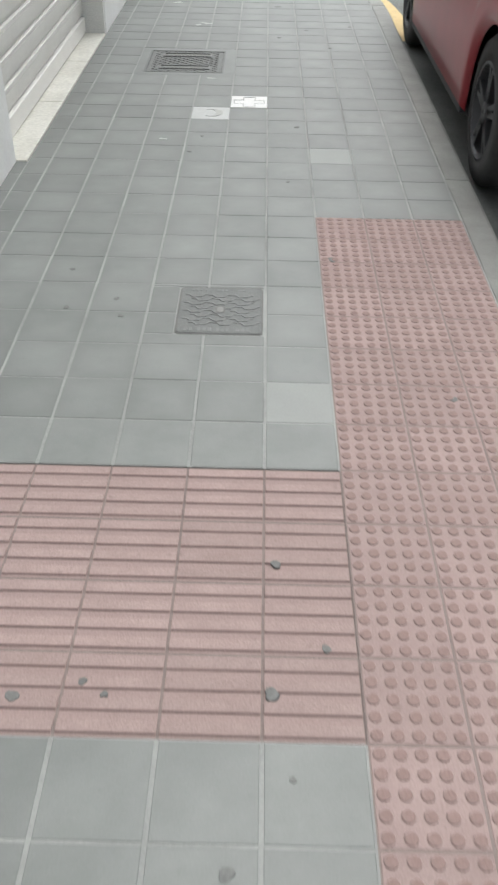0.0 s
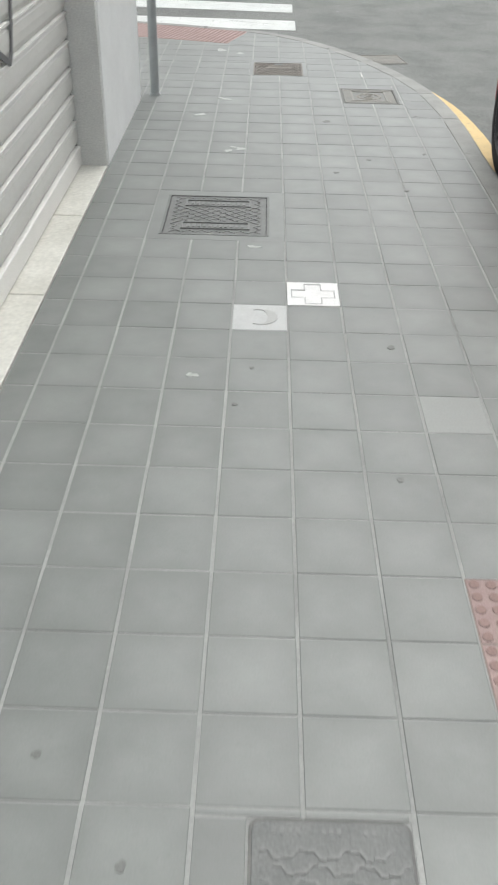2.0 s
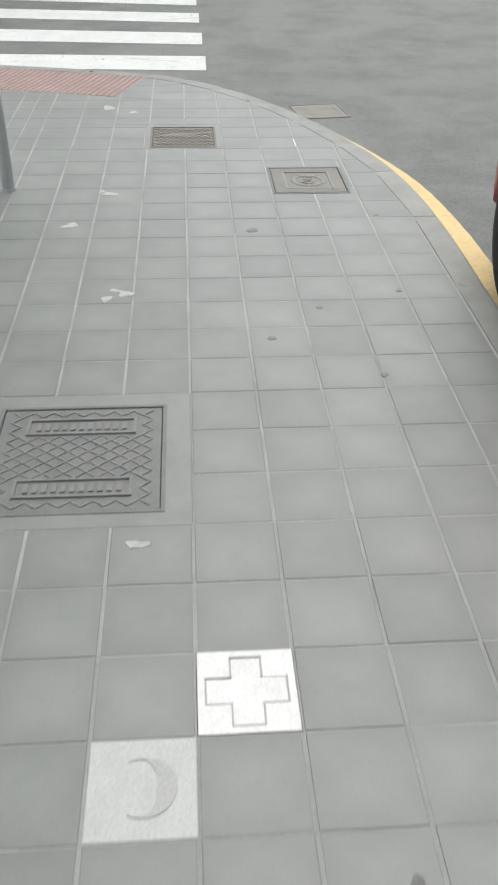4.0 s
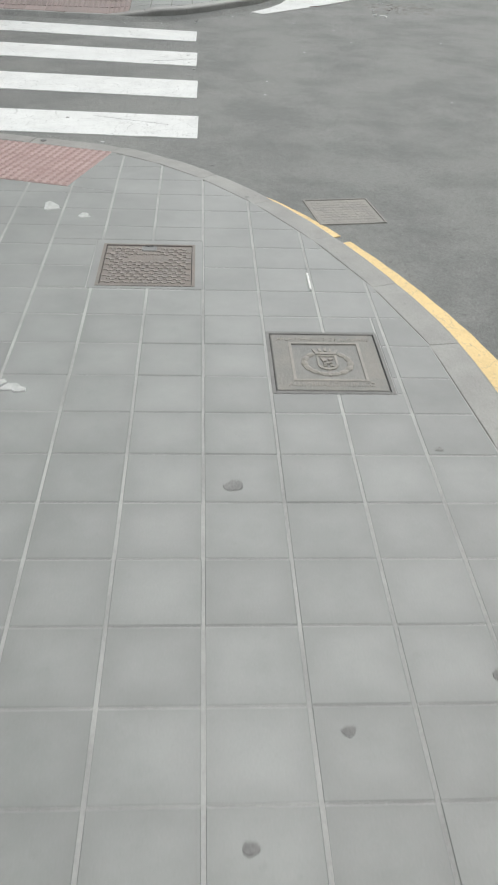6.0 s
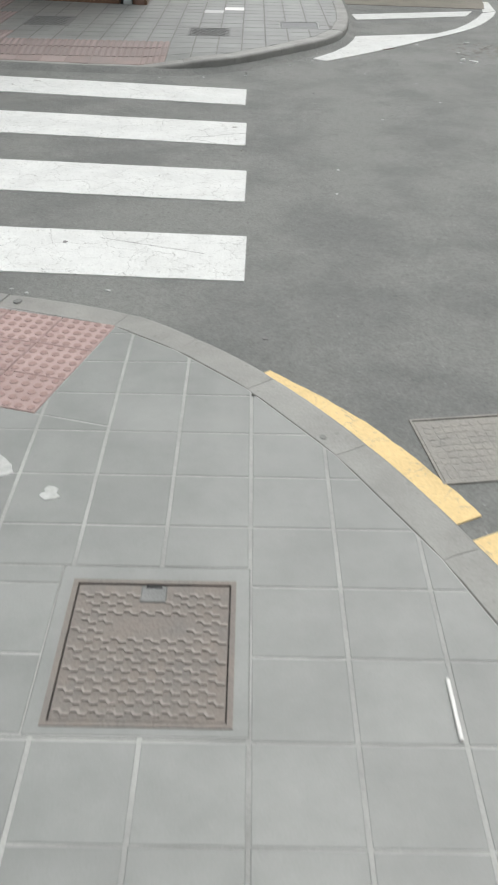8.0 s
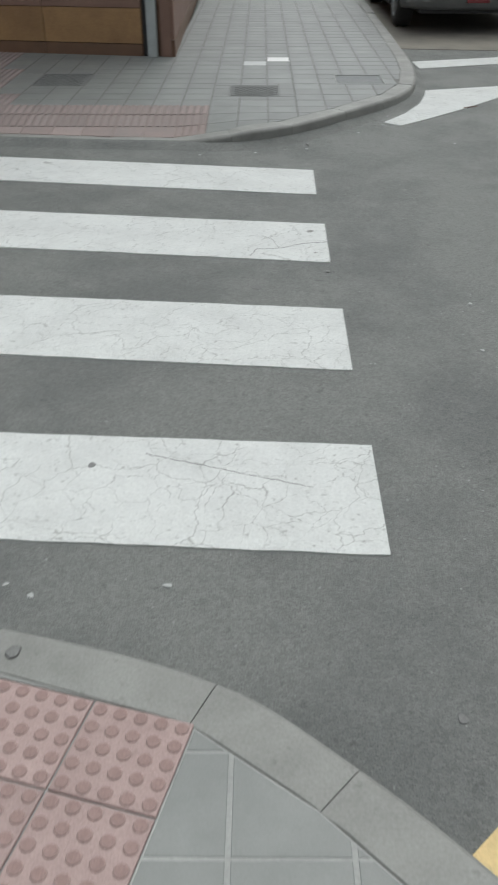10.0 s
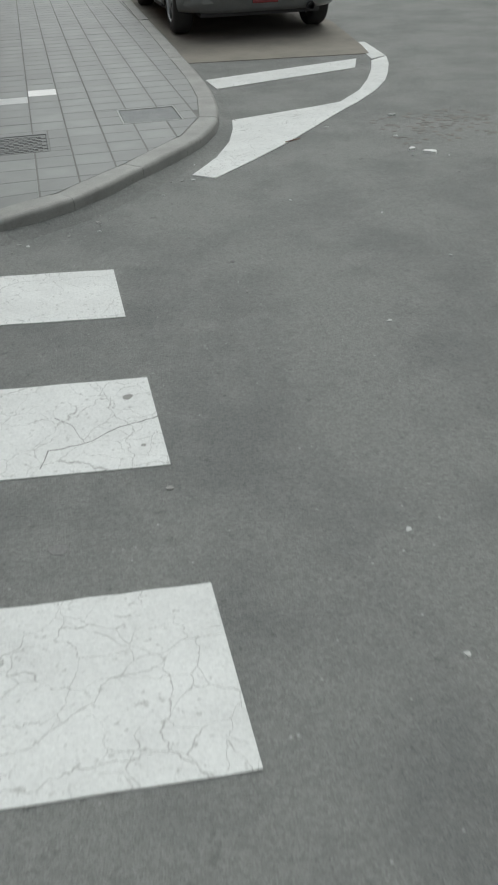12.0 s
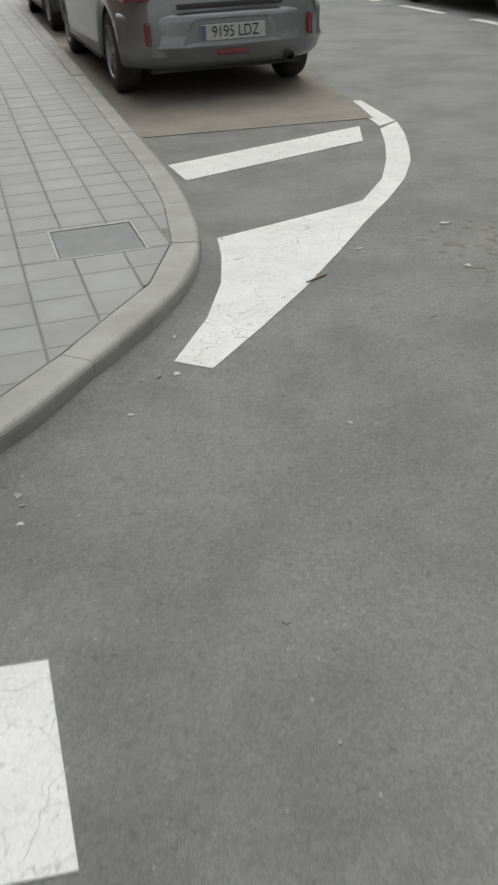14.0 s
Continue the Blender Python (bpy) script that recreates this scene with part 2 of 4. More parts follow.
M_POLE = material("galvanised_steel", (0.46, 0.485, 0.485), (0.38, 0.40, 0.40), scale=10, rough=0.5, metal=0.4, bump=0.1)
M_STONE = material("ochre_stone_cladding", (0.36, 0.21, 0.09), (0.25, 0.135, 0.06), scale=3.5, fine=60, rough=0.45, vary=0.12, bump=0.15)
M_STONE_DARK = material("dark_brown_plinth", (0.17, 0.09, 0.05), (0.12, 0.065, 0.04), scale=5, rough=0.5)
M_STONE_RED = material("red_brown_cladding", (0.23, 0.135, 0.10), (0.18, 0.10, 0.075), scale=4, rough=0.5, vary=0.08)
M_SILVER = plain("silver_car_paint", (0.25, 0.263, 0.272), rough=0.33, metal=0.5, coat=0.7)
M_RED = plain("red_car_paint", (0.33, 0.02, 0.032), rough=0.4, metal=0.0, coat=0.5)
M_BLACK = plain("dark_car_paint", (0.03, 0.032, 0.036), rough=0.35, coat=0.8)
M_PLASTIC = plain("black_plastic", (0.035, 0.035, 0.037), rough=0.6)
M_TYRE = material("tyre_rubber", (0.028, 0.028, 0.029), (0.045, 0.044, 0.042), scale=20, rough=0.85, bump=0.3)
M_RIM = plain("alloy", (0.30, 0.31, 0.32), rough=0.4, metal=0.8)
M_RIM_DARK = plain("dark_alloy", (0.07, 0.07, 0.075), rough=0.45, metal=0.6)
M_GLASS = plain("dark_car_glass", (0.02, 0.022, 0.024), rough=0.08)
M_REDLIGHT = plain("red_lens", (0.20, 0.022, 0.028), rough=0.2, coat=0.6)
M_CLEAR = plain("lamp_lens", (0.5, 0.52, 0.54), rough=0.15, coat=0.6)
M_PLATE = plain("plate_white", (0.50, 0.52, 0.51), rough=0.4)
M_INK = plain("plate_black", (0.03, 0.03, 0.03), rough=0.5)
M_EU = plain("plate_blue", (0.12, 0.15, 0.24), rough=0.4)
M_GUM = material("trodden_gum", (0.17, 0.17, 0.168), (0.21, 0.21, 0.205), scale=40, rough=0.8)
M_SPLASH = material("white_splash", (0.50, 0.51, 0.50), (0.36, 0.37, 0.36), scale=40, rough=0.7)
M_LITTER = plain("white_paper", (0.75, 0.75, 0.73), rough=0.8)
M_FACADE = material("added_facade", (0.45, 0.42, 0.37), (0.38, 0.36, 0.32), scale=1.2, fine=40)

# ---- helpers ----
S = 0.21          # paving module
ROAD_Z = -0.10
RNG = random.Random(7)


def link(name, bm, mat, parent=None, smooth=False):
    me = bpy.data.meshes.new(name)
    bmesh.ops.recalc_face_normals(bm, faces=bm.faces)
    bm.to_mesh(me)
    bm.free()
    for x in (mat if isinstance(mat, (list, tuple)) else [mat]):
        me.materials.append(x)
    if smooth:
        for p in me.polygons:
            p.use_smooth = True
    ob = new(name, me)
    if parent:
        ob.parent = parent
    return ob


def part(name, bm, mat, parent, label="", smooth=False):
    ob = link(name, bm, mat, parent, smooth)
    return tagged(ob, label) if label else ob


def empty(name, x=0, y=0, z=0, turn=0):
    ob = new(name)
    ob.matrix_basis = pose(x, y, z, 0, 0, turn)
    return ob


def box(bm, x0, x1, y0, y1, z0, z1, bevel=0.0, mat=0):
    vs = [bm.verts.new((x, y, z)) for z in (z0, z1) for x, y in ((x0, y0), (x1, y0), (x1, y1), (x0, y1))]
    fs = [bm.faces.new([vs[i] for i in f]) for f in
          ((3, 2, 1, 0), (4, 5, 6, 7), (0, 1, 5, 4), (1, 2, 6, 5), (2, 3, 7, 6), (3, 0, 4, 7))]
    for f in fs:
        f.material_index = mat
    if bevel:
        edges = list({e for f in fs for e in f.edges})
        r = bmesh.ops.bevel(bm, geom=edges, offset=bevel, segments=2, affect="EDGES", profile=0.5)
        for f in r["faces"]:
            f.material_index = mat
    return bm


def boxed(*a, **k):
    return box(bmesh.new(), *a, **k)


def prism(bm, pts, z0, z1, mat=0, chamfer=0.0):
    """An upright prism on a polygon; chamfer slopes its top edge."""
    top = inset(pts, chamfer) if chamfer else pts
    low = [bm.verts.new((x, y, z0)) for x, y in pts]
    rings = [low]
    if chamfer and len(top) == len(pts):
        rings.append([bm.verts.new((x, y, z1 - chamfer)) for x, y in pts])
    elif chamfer:
        top = pts
    rings.append([bm.verts.new((x, y, z1)) for x, y in top])
    for a, b in zip(rings, rings[1:]):
        for i in range(len(pts)):
            j = (i + 1) % len(pts)
            bm.faces.new((a[i], a[j], b[j], b[i])).material_index = mat
    bm.faces.new(rings[-1]).material_index = mat
    bm.faces.new(rings[0][::-1]).material_index = mat
    return bm


def cylinder(bm, r0, r1, z0, z1, n=20, m=None, mat=0):
    rings = []
    for r, z in ((r0, z0), (r1, z1)):
        rings.append([bm.verts.new((m or Matrix()) @ Vector((r * math.cos(2 * math.pi * i / n), r * math.sin(2 * math.pi * i / n), z)))
                      for i in range(n)])
    for i in range(n):
        j = (i + 1) % n
        bm.faces.new((rings[0][i], rings[0][j], rings[1][j], rings[1][i])).material_index = mat
    bm.faces.new(rings[1]).material_index = mat
    bm.faces.new(rings[0][::-1]).material_index = mat
    return bm


def lathe(bm, profile, n=32, m=None, mat=0, closed=True):
    """Turns (radius, along) pairs about the local x axis."""
    m = m or Matrix()
    rings = [[bm.verts.new(m @ Vector((a, r * math.cos(2 * math.pi * i / n), r * math.sin(2 * math.pi * i / n)))) for i in range(n)]
             for r, a in profile]
    pairs = list(zip(rings, rings[1:] + rings[:1])) if closed else list(zip(rings, rings[1:]))
    for a, b in pairs:
        for i in range(n):
            j = (i + 1) % n
            bm.faces.new((a[i], a[j], b[j], b[i])).material_index = mat
    return bm


def clip(poly, a, b, c):
    """The piece of a convex polygon where a x + b y <= c."""
    out = []
    for i, p in enumerate(poly):
        q = poly[(i + 1) % len(poly)]
        dp, dq = a * p[0] + b * p[1] - c, a * q[0] + b * q[1] - c
        if dp <= 0:
            out.append(p)
        if (dp < 0 < dq) or (dq < 0 < dp):
            k = dp / (dp - dq)
            out.append((p[0] + k * (q[0] - p[0]), p[1] + k * (q[1] - p[1])))
    return out


def area(poly):
    return 0.5 * sum(p[0] * q[1] - q[0] * p[1] for p, q in zip(poly, poly[1:] + poly[:1])) if len(poly) > 2 else 0.0


def sides(poly):
    """Half planes of a counter-clockwise convex polygon."""
    for p, q in zip(poly, poly[1:] + poly[:1]):
        dx, dy = q[0] - p[0], q[1] - p[1]
        d = math.hypot(dx, dy)
        if d > 1e-7:
            yield dy / d, -dx / d, (dy * p[0] - dx * p[1]) / d


def inset(poly, g):
    out = poly
    for a, b, c in list(sides(poly)):
        out = clip(out, a, b, c - g)
        if len(out) < 3:
            return []
    return out


def minus(polys, hole):
    """Convex pieces of polygons outside a convex hole."""
    done = []
    for p in polys:
        rest = p
        pieces = []
        for a, b, c in sides(hole):
            if len(rest) < 3:
                break
            outer = clip(rest, -a, -b, -c)
            if abs(area(outer)) > 2e-4:
                pieces.append(outer)
            rest = clip(rest, a, b, c)
        done += pieces if abs(area(rest)) > 1e-5 else [p]
    return done


def smooth01(v, a, b):
    k = min(1.0, max(0.0, (v - a) / (b - a)))
    return k * k * (3 - 2 * k)


def rect(x0, y0, x1, y1):
    return [(x0, y0), (x1, y0), (x1, y1), (x0, y1)]


# ---- layout of kerbs and ground ----
NEAR_KERB = [(1.18, -9.0), (1.18, -8.0), (1.18, -7.0), (1.18, -6.0), (1.18, -5.0), (1.18, -4.0), (1.18, -3.0), (1.18, -2.0), (1.18, -1.0),
             (1.18, 0.0), (1.18, 1.0), (1.18, 2.0), (1.175, 2.75), (1.11, 3.40), (0.98, 3.88), (0.79, 4.36), (0.555, 4.80), (0.29, 5.165),
             (0.03, 5.43), (-0.24, 5.635), (-0.72, 5.785), (-1.5, 5.95), (-2.5, 6.09), (-4.5, 6.29), (-9.0, 6.6)]
FAR_KERB = [(-9.0, 10.95), (-4.5, 10.50), (-2.0, 10.28), (-1.2, 10.20), (-0.75, 10.18), (-0.35, 10.17), (0.05, 10.38), (0.45, 10.80),
            (0.865, 11.31), (1.07, 11.77), (1.17, 12.36), (1.215, 13.0), (1.235, 14.0), (1.26, 15.2), (1.28, 16.4), (1.30, 17.6), (1.32, 18.8),
            (1.34, 20.0), (1.40, 24.0), (1.48, 30.0)]
KERB_W = 0.125


def near_z(x, y):
    return -0.012 * smooth01(y, 4.95, 5.55) * smooth01(-x, -0.25, 0.35)


def far_z(x, y):
    return -0.07 * smooth01(-y, -10.95, -10.3) * smooth01(-x, 0.15, 0.8)


def offset_line(line, d):
    """A polyline moved to its left."""
    out = []
    for i, p in enumerate(line):
        a, b = line[max(i - 1, 0)], line[min(i + 1, len(line) - 1)]
        dx, dy = b[0] - a[0], b[1] - a[1]
        n = math.hypot(dx, dy)
        out.append((p[0] - dy / n * d, p[1] + dx / n * d))
    return out


NEAR_IN, FAR_IN = offset_line(NEAR_KERB, KERB_W), offset_line(FAR_KERB, KERB_W)

road = link("road", prism(bmesh.new(), rect(-400, -400, 400, 400), -0.6, ROAD_Z), M_ROAD)
tagged(road, "grey worn asphalt street at a junction", "road", kind="structure")


def bend(line, i, w):
    """A point of the smooth curve through a polyline."""
    p = [Vector(line[min(max(i + k, 0), len(line) - 1)]) for k in (-1, 0, 1, 2)]
    span = (p[2] - p[1]).length
    m1 = (p[2] - p[0]) / max(1e-6, (p[2] - p[0]).length) * span
    m2 = (p[3] - p[1]) / max(1e-6, (p[3] - p[1]).length) * span
    q = p[1] * (2 * w ** 3 - 3 * w * w + 1) + m1 * (w ** 3 - 2 * w * w + w) + p[2] * (3 * w * w - 2 * w ** 3) + m2 * (w ** 3 - w * w)
    return (q.x, q.y)


def kerb(name, outer, inner, zf, label):
    """Kerbstones with a rounded outer edge."""
    top = tagged(empty(name), label, "kerb", kind="structure")
    rnd = 0.026
    for i in range(len(outer) - 1):
        gap = 0.0013 / max(0.05, math.dist(outer[i], outer[i + 1]))
        bm = bmesh.new()
        rows = []
        lift = RNG.uniform(-0.0015, 0.0015)
        for k in range(7):
            w = gap + (1 - 2 * gap) * k / 6
            o = Vector(bend(outer, i, w))
            n = Vector(inner[i]).lerp(Vector(inner[i + 1]), w)
            d = (n - o).normalized()
            z = zf(o.x, o.y) + lift + RNG.uniform(-0.0006, 0.0006)
            ends = 0.004 if k in (0, 6) else 0.0
            ring = [(o, -0.35), (o, z - rnd)]
            for step in (22, 45, 68, 90):
                ang = radians(step)
                ring.append((o + d * rnd * (1 - math.cos(ang)), z - rnd + rnd * math.sin(ang) - ends * step / 90))
            ring += [(n - d * 0.004, z + 0.001 - ends), (n, z - 0.004), (n, -0.35)]
            rows.append([bm.verts.new((p.x, p.y, h)) for p, h in ring])
        for p, q in zip(rows, rows[1:]):
            for m in range(len(p)):
                bm.faces.new((p[m], p[(m + 1) % len(p)], q[(m + 1) % len(p)], q[m]))
        bm.faces.new(rows[0][::-1])
        bm.faces.new(rows[-1])
        part("kerbstone", bm, M_KERB, top)
    return top


kerb("kerb_near", NEAR_KERB, NEAR_IN, near_z, "grey concrete kerbstones round the street corner")
kerb("kerb_far", FAR_KERB, FAR_IN, far_z, "grey concrete kerbstones beyond the zebra crossing")
# asphalt that rises against the far kerb
bm = bmesh.new()
rows = []
for i in range(2, 14):
    for k in range(5):
        p = Vector(bend(FAR_KERB, i, k / 5))
        q = Vector(bend(FAR_KERB, i, k / 5 + 0.02))
        d = (q - p).normalized()
        out = Vector((d.y, -d.x))
        rows.append([bm.verts.new((*(p + out * w), ROAD_Z + h)) for w, h in
                     ((-0.02, 0.038), (0.012, 0.034 + RNG.uniform(-.003, .003)), (0.05, 0.012 + RNG.uniform(-.003, .003)), (0.10 + RNG.uniform(-.01, .01), -0.003))])
for p, q in zip(rows, rows[1:]):
    for m in range(3):
        bm.faces.new((p[m], p[m + 1], q[m + 1], q[m]))
tagged(link("gutter_fillet", bm, M_ROAD, smooth=True), "asphalt fillet rising against the far kerb", "road", kind="structure")

# ---- paint on the road ----
for i, (near, far, xr, slope) in enumerate(((6.118, 6.628, 0.178, -0.05), (7.108, 7.63, 0.169, -0.085), (8.137, 8.66, 0.16, -0.115),
                                             (9.152, 9.638, 0.152, -0.14))):
    bm = bmesh.new()
    n = 60
    lo, hi = [], []
    for k in range(n + 1):
        x = xr - 4.2 * k / n
        lo.append((x + RNG.uniform(-.003, .003), near + slope * (x - xr) + RNG.uniform(-.002, .002)))
        hi.append((x + (0.004 if k == 0 else 0), far + slope * (x - xr) + RNG.uniform(-.002, .002)))
    for k in range(n):
        prism(bm, [lo[k + 1], lo[k], hi[k], hi[k + 1]], ROAD_Z - 0.01, ROAD_Z + 0.004)
    bmesh.ops.remove_doubles(bm, verts=bm.verts, dist=0.0005)
    ob = link("zebra_stripe", bm, M_PAINT)
    tagged(ob, "cracked white painted stripe of the zebra crossing", "road marking", "zebra crossing stripes", kind="structure")


def marking(name, pieces, mat, label):
    bm = bmesh.new()
    for p in pieces:
        prism(bm, p if area(p) > 0 else p[::-1], ROAD_Z - 0.01, ROAD_Z + 0.004)
    return tagged(link(name, bm, mat), label, "road marking", kind="structure")


OUT = [(0.84, 10.78), (1.12, 11.05), (1.40, 11.34), (1.68, 11.66), (1.94, 11.97), (2.22, 12.28), (2.46, 12.58), (2.66, 12.90), (2.80, 13.2),
       (2.94, 13.54), (3.05, 13.88)]
INN = [(0.73, 10.88), (0.93, 11.18), (1.08, 11.50), (1.17, 11.80), (1.22, 12.04), (1.85, 12.22), (2.08, 12.30), (2.34, 12.62), (2.54, 12.98),
       (2.71, 13.35), (2.85, 13.72)]
marking("kerb_build_out_marking", [[OUT[i], OUT[i + 1], INN[i + 1], INN[i]] for i in range(len(OUT) - 1)], M_PAINT,
        "white painted curved edge guarding the parking bay")
marking("parking_bar_marking", [[(1.33, 13.06), (2.61, 13.47), (2.76, 13.86), (1.31, 13.43)]], M_PAINT,
        "white painted bar across the end of the parking bay")
marking("parking_line_marking", [[(3.05, 13.90), (3.13, 14.66), (3.02, 14.68), (2.88, 13.80)]], M_PAINT,
        "short white painted line beside the parking bay")
for y in (15.2, 17.35, 19.3, 21.3):
    marking("parking_dash_marking", [rect(6.33, y, 6.46, y + 1.2)], M_PAINT, "white painted dash of the opposite parking lane")
yel_in, yel_out = offset_line(NEAR_KERB, -0.03), offset_line(NEAR_KERB, -0.165)
bm = bmesh.new()
for i in range(len(NEAR_KERB) - 7):
    parts = 14
    for k in range(parts):
        s, e = k / parts, (k + 1) / parts
        lerp = lambda p, q, w: (p[0] + (q[0] - p[0]) * w, p[1] + (q[1] - p[1]) * w)
        mid = lerp(NEAR_KERB[i], NEAR_KERB[i + 1], (s + e) / 2)
        if 4.46 < mid[1] < 4.53 or mid[1] > 5.27 or mid[1] < 2.02:
            continue
        quad = [bend(yel_in, i, s), bend(yel_out, i, s), bend(yel_out, i, e), bend(yel_in, i, e)]
        fac = lambda p: (1 - 0.3 * smooth01(p[1], 4.9, 5.4)) * (0.96 + 0.012 * math.sin(37 * p[1]) + 0.012 * math.sin(91 * p[1] + 1))
        quad[1], quad[2] = lerp(quad[0], quad[1], fac(quad[0])), lerp(quad[3], quad[2], fac(quad[3]))
        prism(bm, quad, ROAD_Z - 0.01, ROAD_Z + 0.004)
bmesh.ops.remove_doubles(bm, verts=bm.verts, dist=0.0005)
tagged(link("yellow_kerb_line", bm, M_YELLOW), "worn yellow no-parking line along the kerb", "road marking", kind="structure")

slab = link("parking_bay", prism(bmesh.new(), [(1.2, 14.22), (2.95, 14.05), (3.04, 14.5), (3.25, 16.0), (3.9, 30.0), (1.3, 30.0)],
                                 ROAD_Z - 0.1, ROAD_Z + 0.005), M_SLAB)
tagged(slab, "brownish concrete parking bay beside the far pavement", "parking bay", kind="structure")

# ---- walls ----


def wall(name, pts, z0, z1, mat, label):
    return tagged(link(name, prism(bmesh.new(), pts, z0, z1), mat), label, "wall", kind="structure")


wall("wall_near_corner", rect(-1.35, 1.64, -0.95, 3.05), -0.2, 3.4, M_WALL, "white plastered corner wall beside the shutter")
wall("wall_near_start", rect(-1.35, -9, -1.005, -0.90), -0.2, 3.4, M_WALL, "white plastered wall before the shutter")
wall("wall_near_side", rect(-9, 2.7, -1.35, 3.05), -0.2, 3.4, M_WALL, "white plastered side wall of the corner house")
# unseen storeys, added to block sky light on the near side
wall("wall_near_upper", [(-9, -9), (-0.97, -9), (-0.97, 3.04), (-9, 3.04)], 3.4, 8.0, M_WALL, "unseen plain upper storeys added over the shop front")
wall("wall_lintel", rect(-1.35, -0.90, -1.0, 1.64), 2.7, 3.4, M_WALL, "white plastered lintel over the shutter")
jamb = link("shutter_jamb", boxed(-1.13, -0.953, 1.60, 1.64, 0.0, 2.7, 0.004), M_PIER)
tagged(jamb, "grey stone jamb beside the roller shutter", "trim", kind="structure")
sill = empty("shop_sill")
tagged(sill, "stained beige marble sill under the roller shutter", "sill", kind="structure")
for a, b in ((-0.895, 0.02), (0.025, 0.86), (0.865, 1.60)):
    part("sill_slab", boxed(-1.3, -0.952, a, b, -0.06, 0.006, 0.004), M_SILL, sill)

shutter = tagged(empty("roller_shutter", -1.115, 0.36, 0.0), "closed cream metal roller shutter with horizontal slats", "shutter")


def slat_mesh():
    bm = bmesh.new()
    prof = [(0.0, 0.0), (0.010, 0.012), (0.016, 0.03), (0.017, 0.065), (0.014, 0.10), (0.004, 0.118), (0.020, 0.1185), (0.020, 0.128), (0.0, 0.13)]
    rows = [[bm.verts.new((x, y, z)) for x, z in prof] for y in (-1.25, 1.235)]
    for i in range(len(prof) - 1):
        f = bm.faces.new((rows[0][i], rows[1][i], rows[1][i + 1], rows[0][i + 1]))
        # upper lip of each slat takes the paler finish
        f.material_index = 1 if i >= 4 else 0
    return bm


first = part("slat", slat_mesh(), [M_SHUTTER, M_SHUTTER_EDGE], shutter)
first.location = (0, 0, 0.11)
for k in range(1, 20):
    o = first.copy()
    scene.collection.objects.link(o)
    o.location = (0, 0, 0.11 + 0.13 * k)
part("bottom_bar", boxed(-0.02, 0.028, -1.25, 1.235, 0.012, 0.11, 0.006), M_SHUTTER_EDGE, shutter, "pale aluminium bottom bar")
# guide slot and backing are near-black, their shade put in as colour
part("guide_rail", boxed(-0.03, 0.004, 1.222, 1.245, 0.0, 2.7), M_SHADE, shutter, "side guide slot painted near-black as shade")
part("backing", boxed(-0.05, -0.03, -1.26, 1.24, 0.0, 2.7), M_SHADE, shutter)
bm = bmesh.new()
stroke = [(0.02, 0.97), (0.12, 0.92), (0.25, 0.86), (0.38, 0.80), (0.48, 0.755), (0.52, 0.78), (0.56, 0.86), (0.60, 0.95), (0.62, 1.1)]
for (y0, z0), (y1, z1) in zip(stroke, stroke[1:]):
    d = math.hypot(y1 - y0, z1 - z0)
    ny, nz = -(z1 - z0) / d * 0.013, (y1 - y0) / d * 0.013
    quad = [(y0 - ny, z0 - nz), (y1 - ny, z1 - nz), (y1 + ny, z1 + nz), (y0 + ny, z0 + nz)]
    v = [bm.verts.new((x, y - 0.36, z)) for x in (0.018, 0.0235) for y, z in quad]
    for f in ((0, 1, 2, 3), (7, 6, 5, 4), (0, 4, 5, 1), (1, 5, 6, 2), (2, 6, 7, 3), (3, 7, 4, 0)):
        bm.faces.new([v[i] for i in f])
part("graffiti_stroke", bm, M_GRAFFITI, shutter, "dark spray-painted curved stroke")

pole = tagged(empty("sign_pole", -0.865, 3.14, 0), "grey galvanised steel pole at the corner of the house", "pole")
part("tube", cylinder(bmesh.new(), 0.03, 0.03, -0.05, 3.0, 24), M_POLE, pole, smooth=False)
part("collar", cylinder(bmesh.new(), 0.042, 0.034, -0.01, 0.015, 24), M_POLE, pole)

# far corner house with stone cladding
FC = Vector((-0.97, 13.05))
TILT = Vector((-1.0, 0.16)).normalized()
BACK = Vector((-0.022, 1.0)).normalized()


def along(u, v):
    p = FC + TILT * u + BACK * v
    return (p.x, p.y)


wall("wall_far_front", [along(8, 0.02), along(0.02, 0.02), along(0.02, 0.4), along(8, 0.4)], -0.2, 3.2, M_STONE_DARK,
     "dark backing of the ochre stone shop front")
wall("wall_far_side", [along(0.4, 0.35), along(0.02, 0.35), along(0.02, 17), along(0.4, 17)], -0.2, 3.2, M_STONE_DARK,
     "red-brown clad side wall along the far pavement")
# added storeys out of view that shut off the sky here too
wall("wall_far_upper", [along(8, 0.02), along(0, 0.02), along(0, 17), along(8, 17)], 3.2, 8.0, M_WALL, "unseen plain upper storeys added on the far house")
clad = tagged(empty("stone_cladding"), "ochre and brown polished stone cladding on the corner house", "cladding", kind="structure")


def panel(u0, u1, v0, v1, z0, z1, mat):
    part("panel", prism(bmesh.new(), [along(u1, v0), along(u0, v0), along(u0, v1), along(u1, v1)], z0, z1), mat, clad)


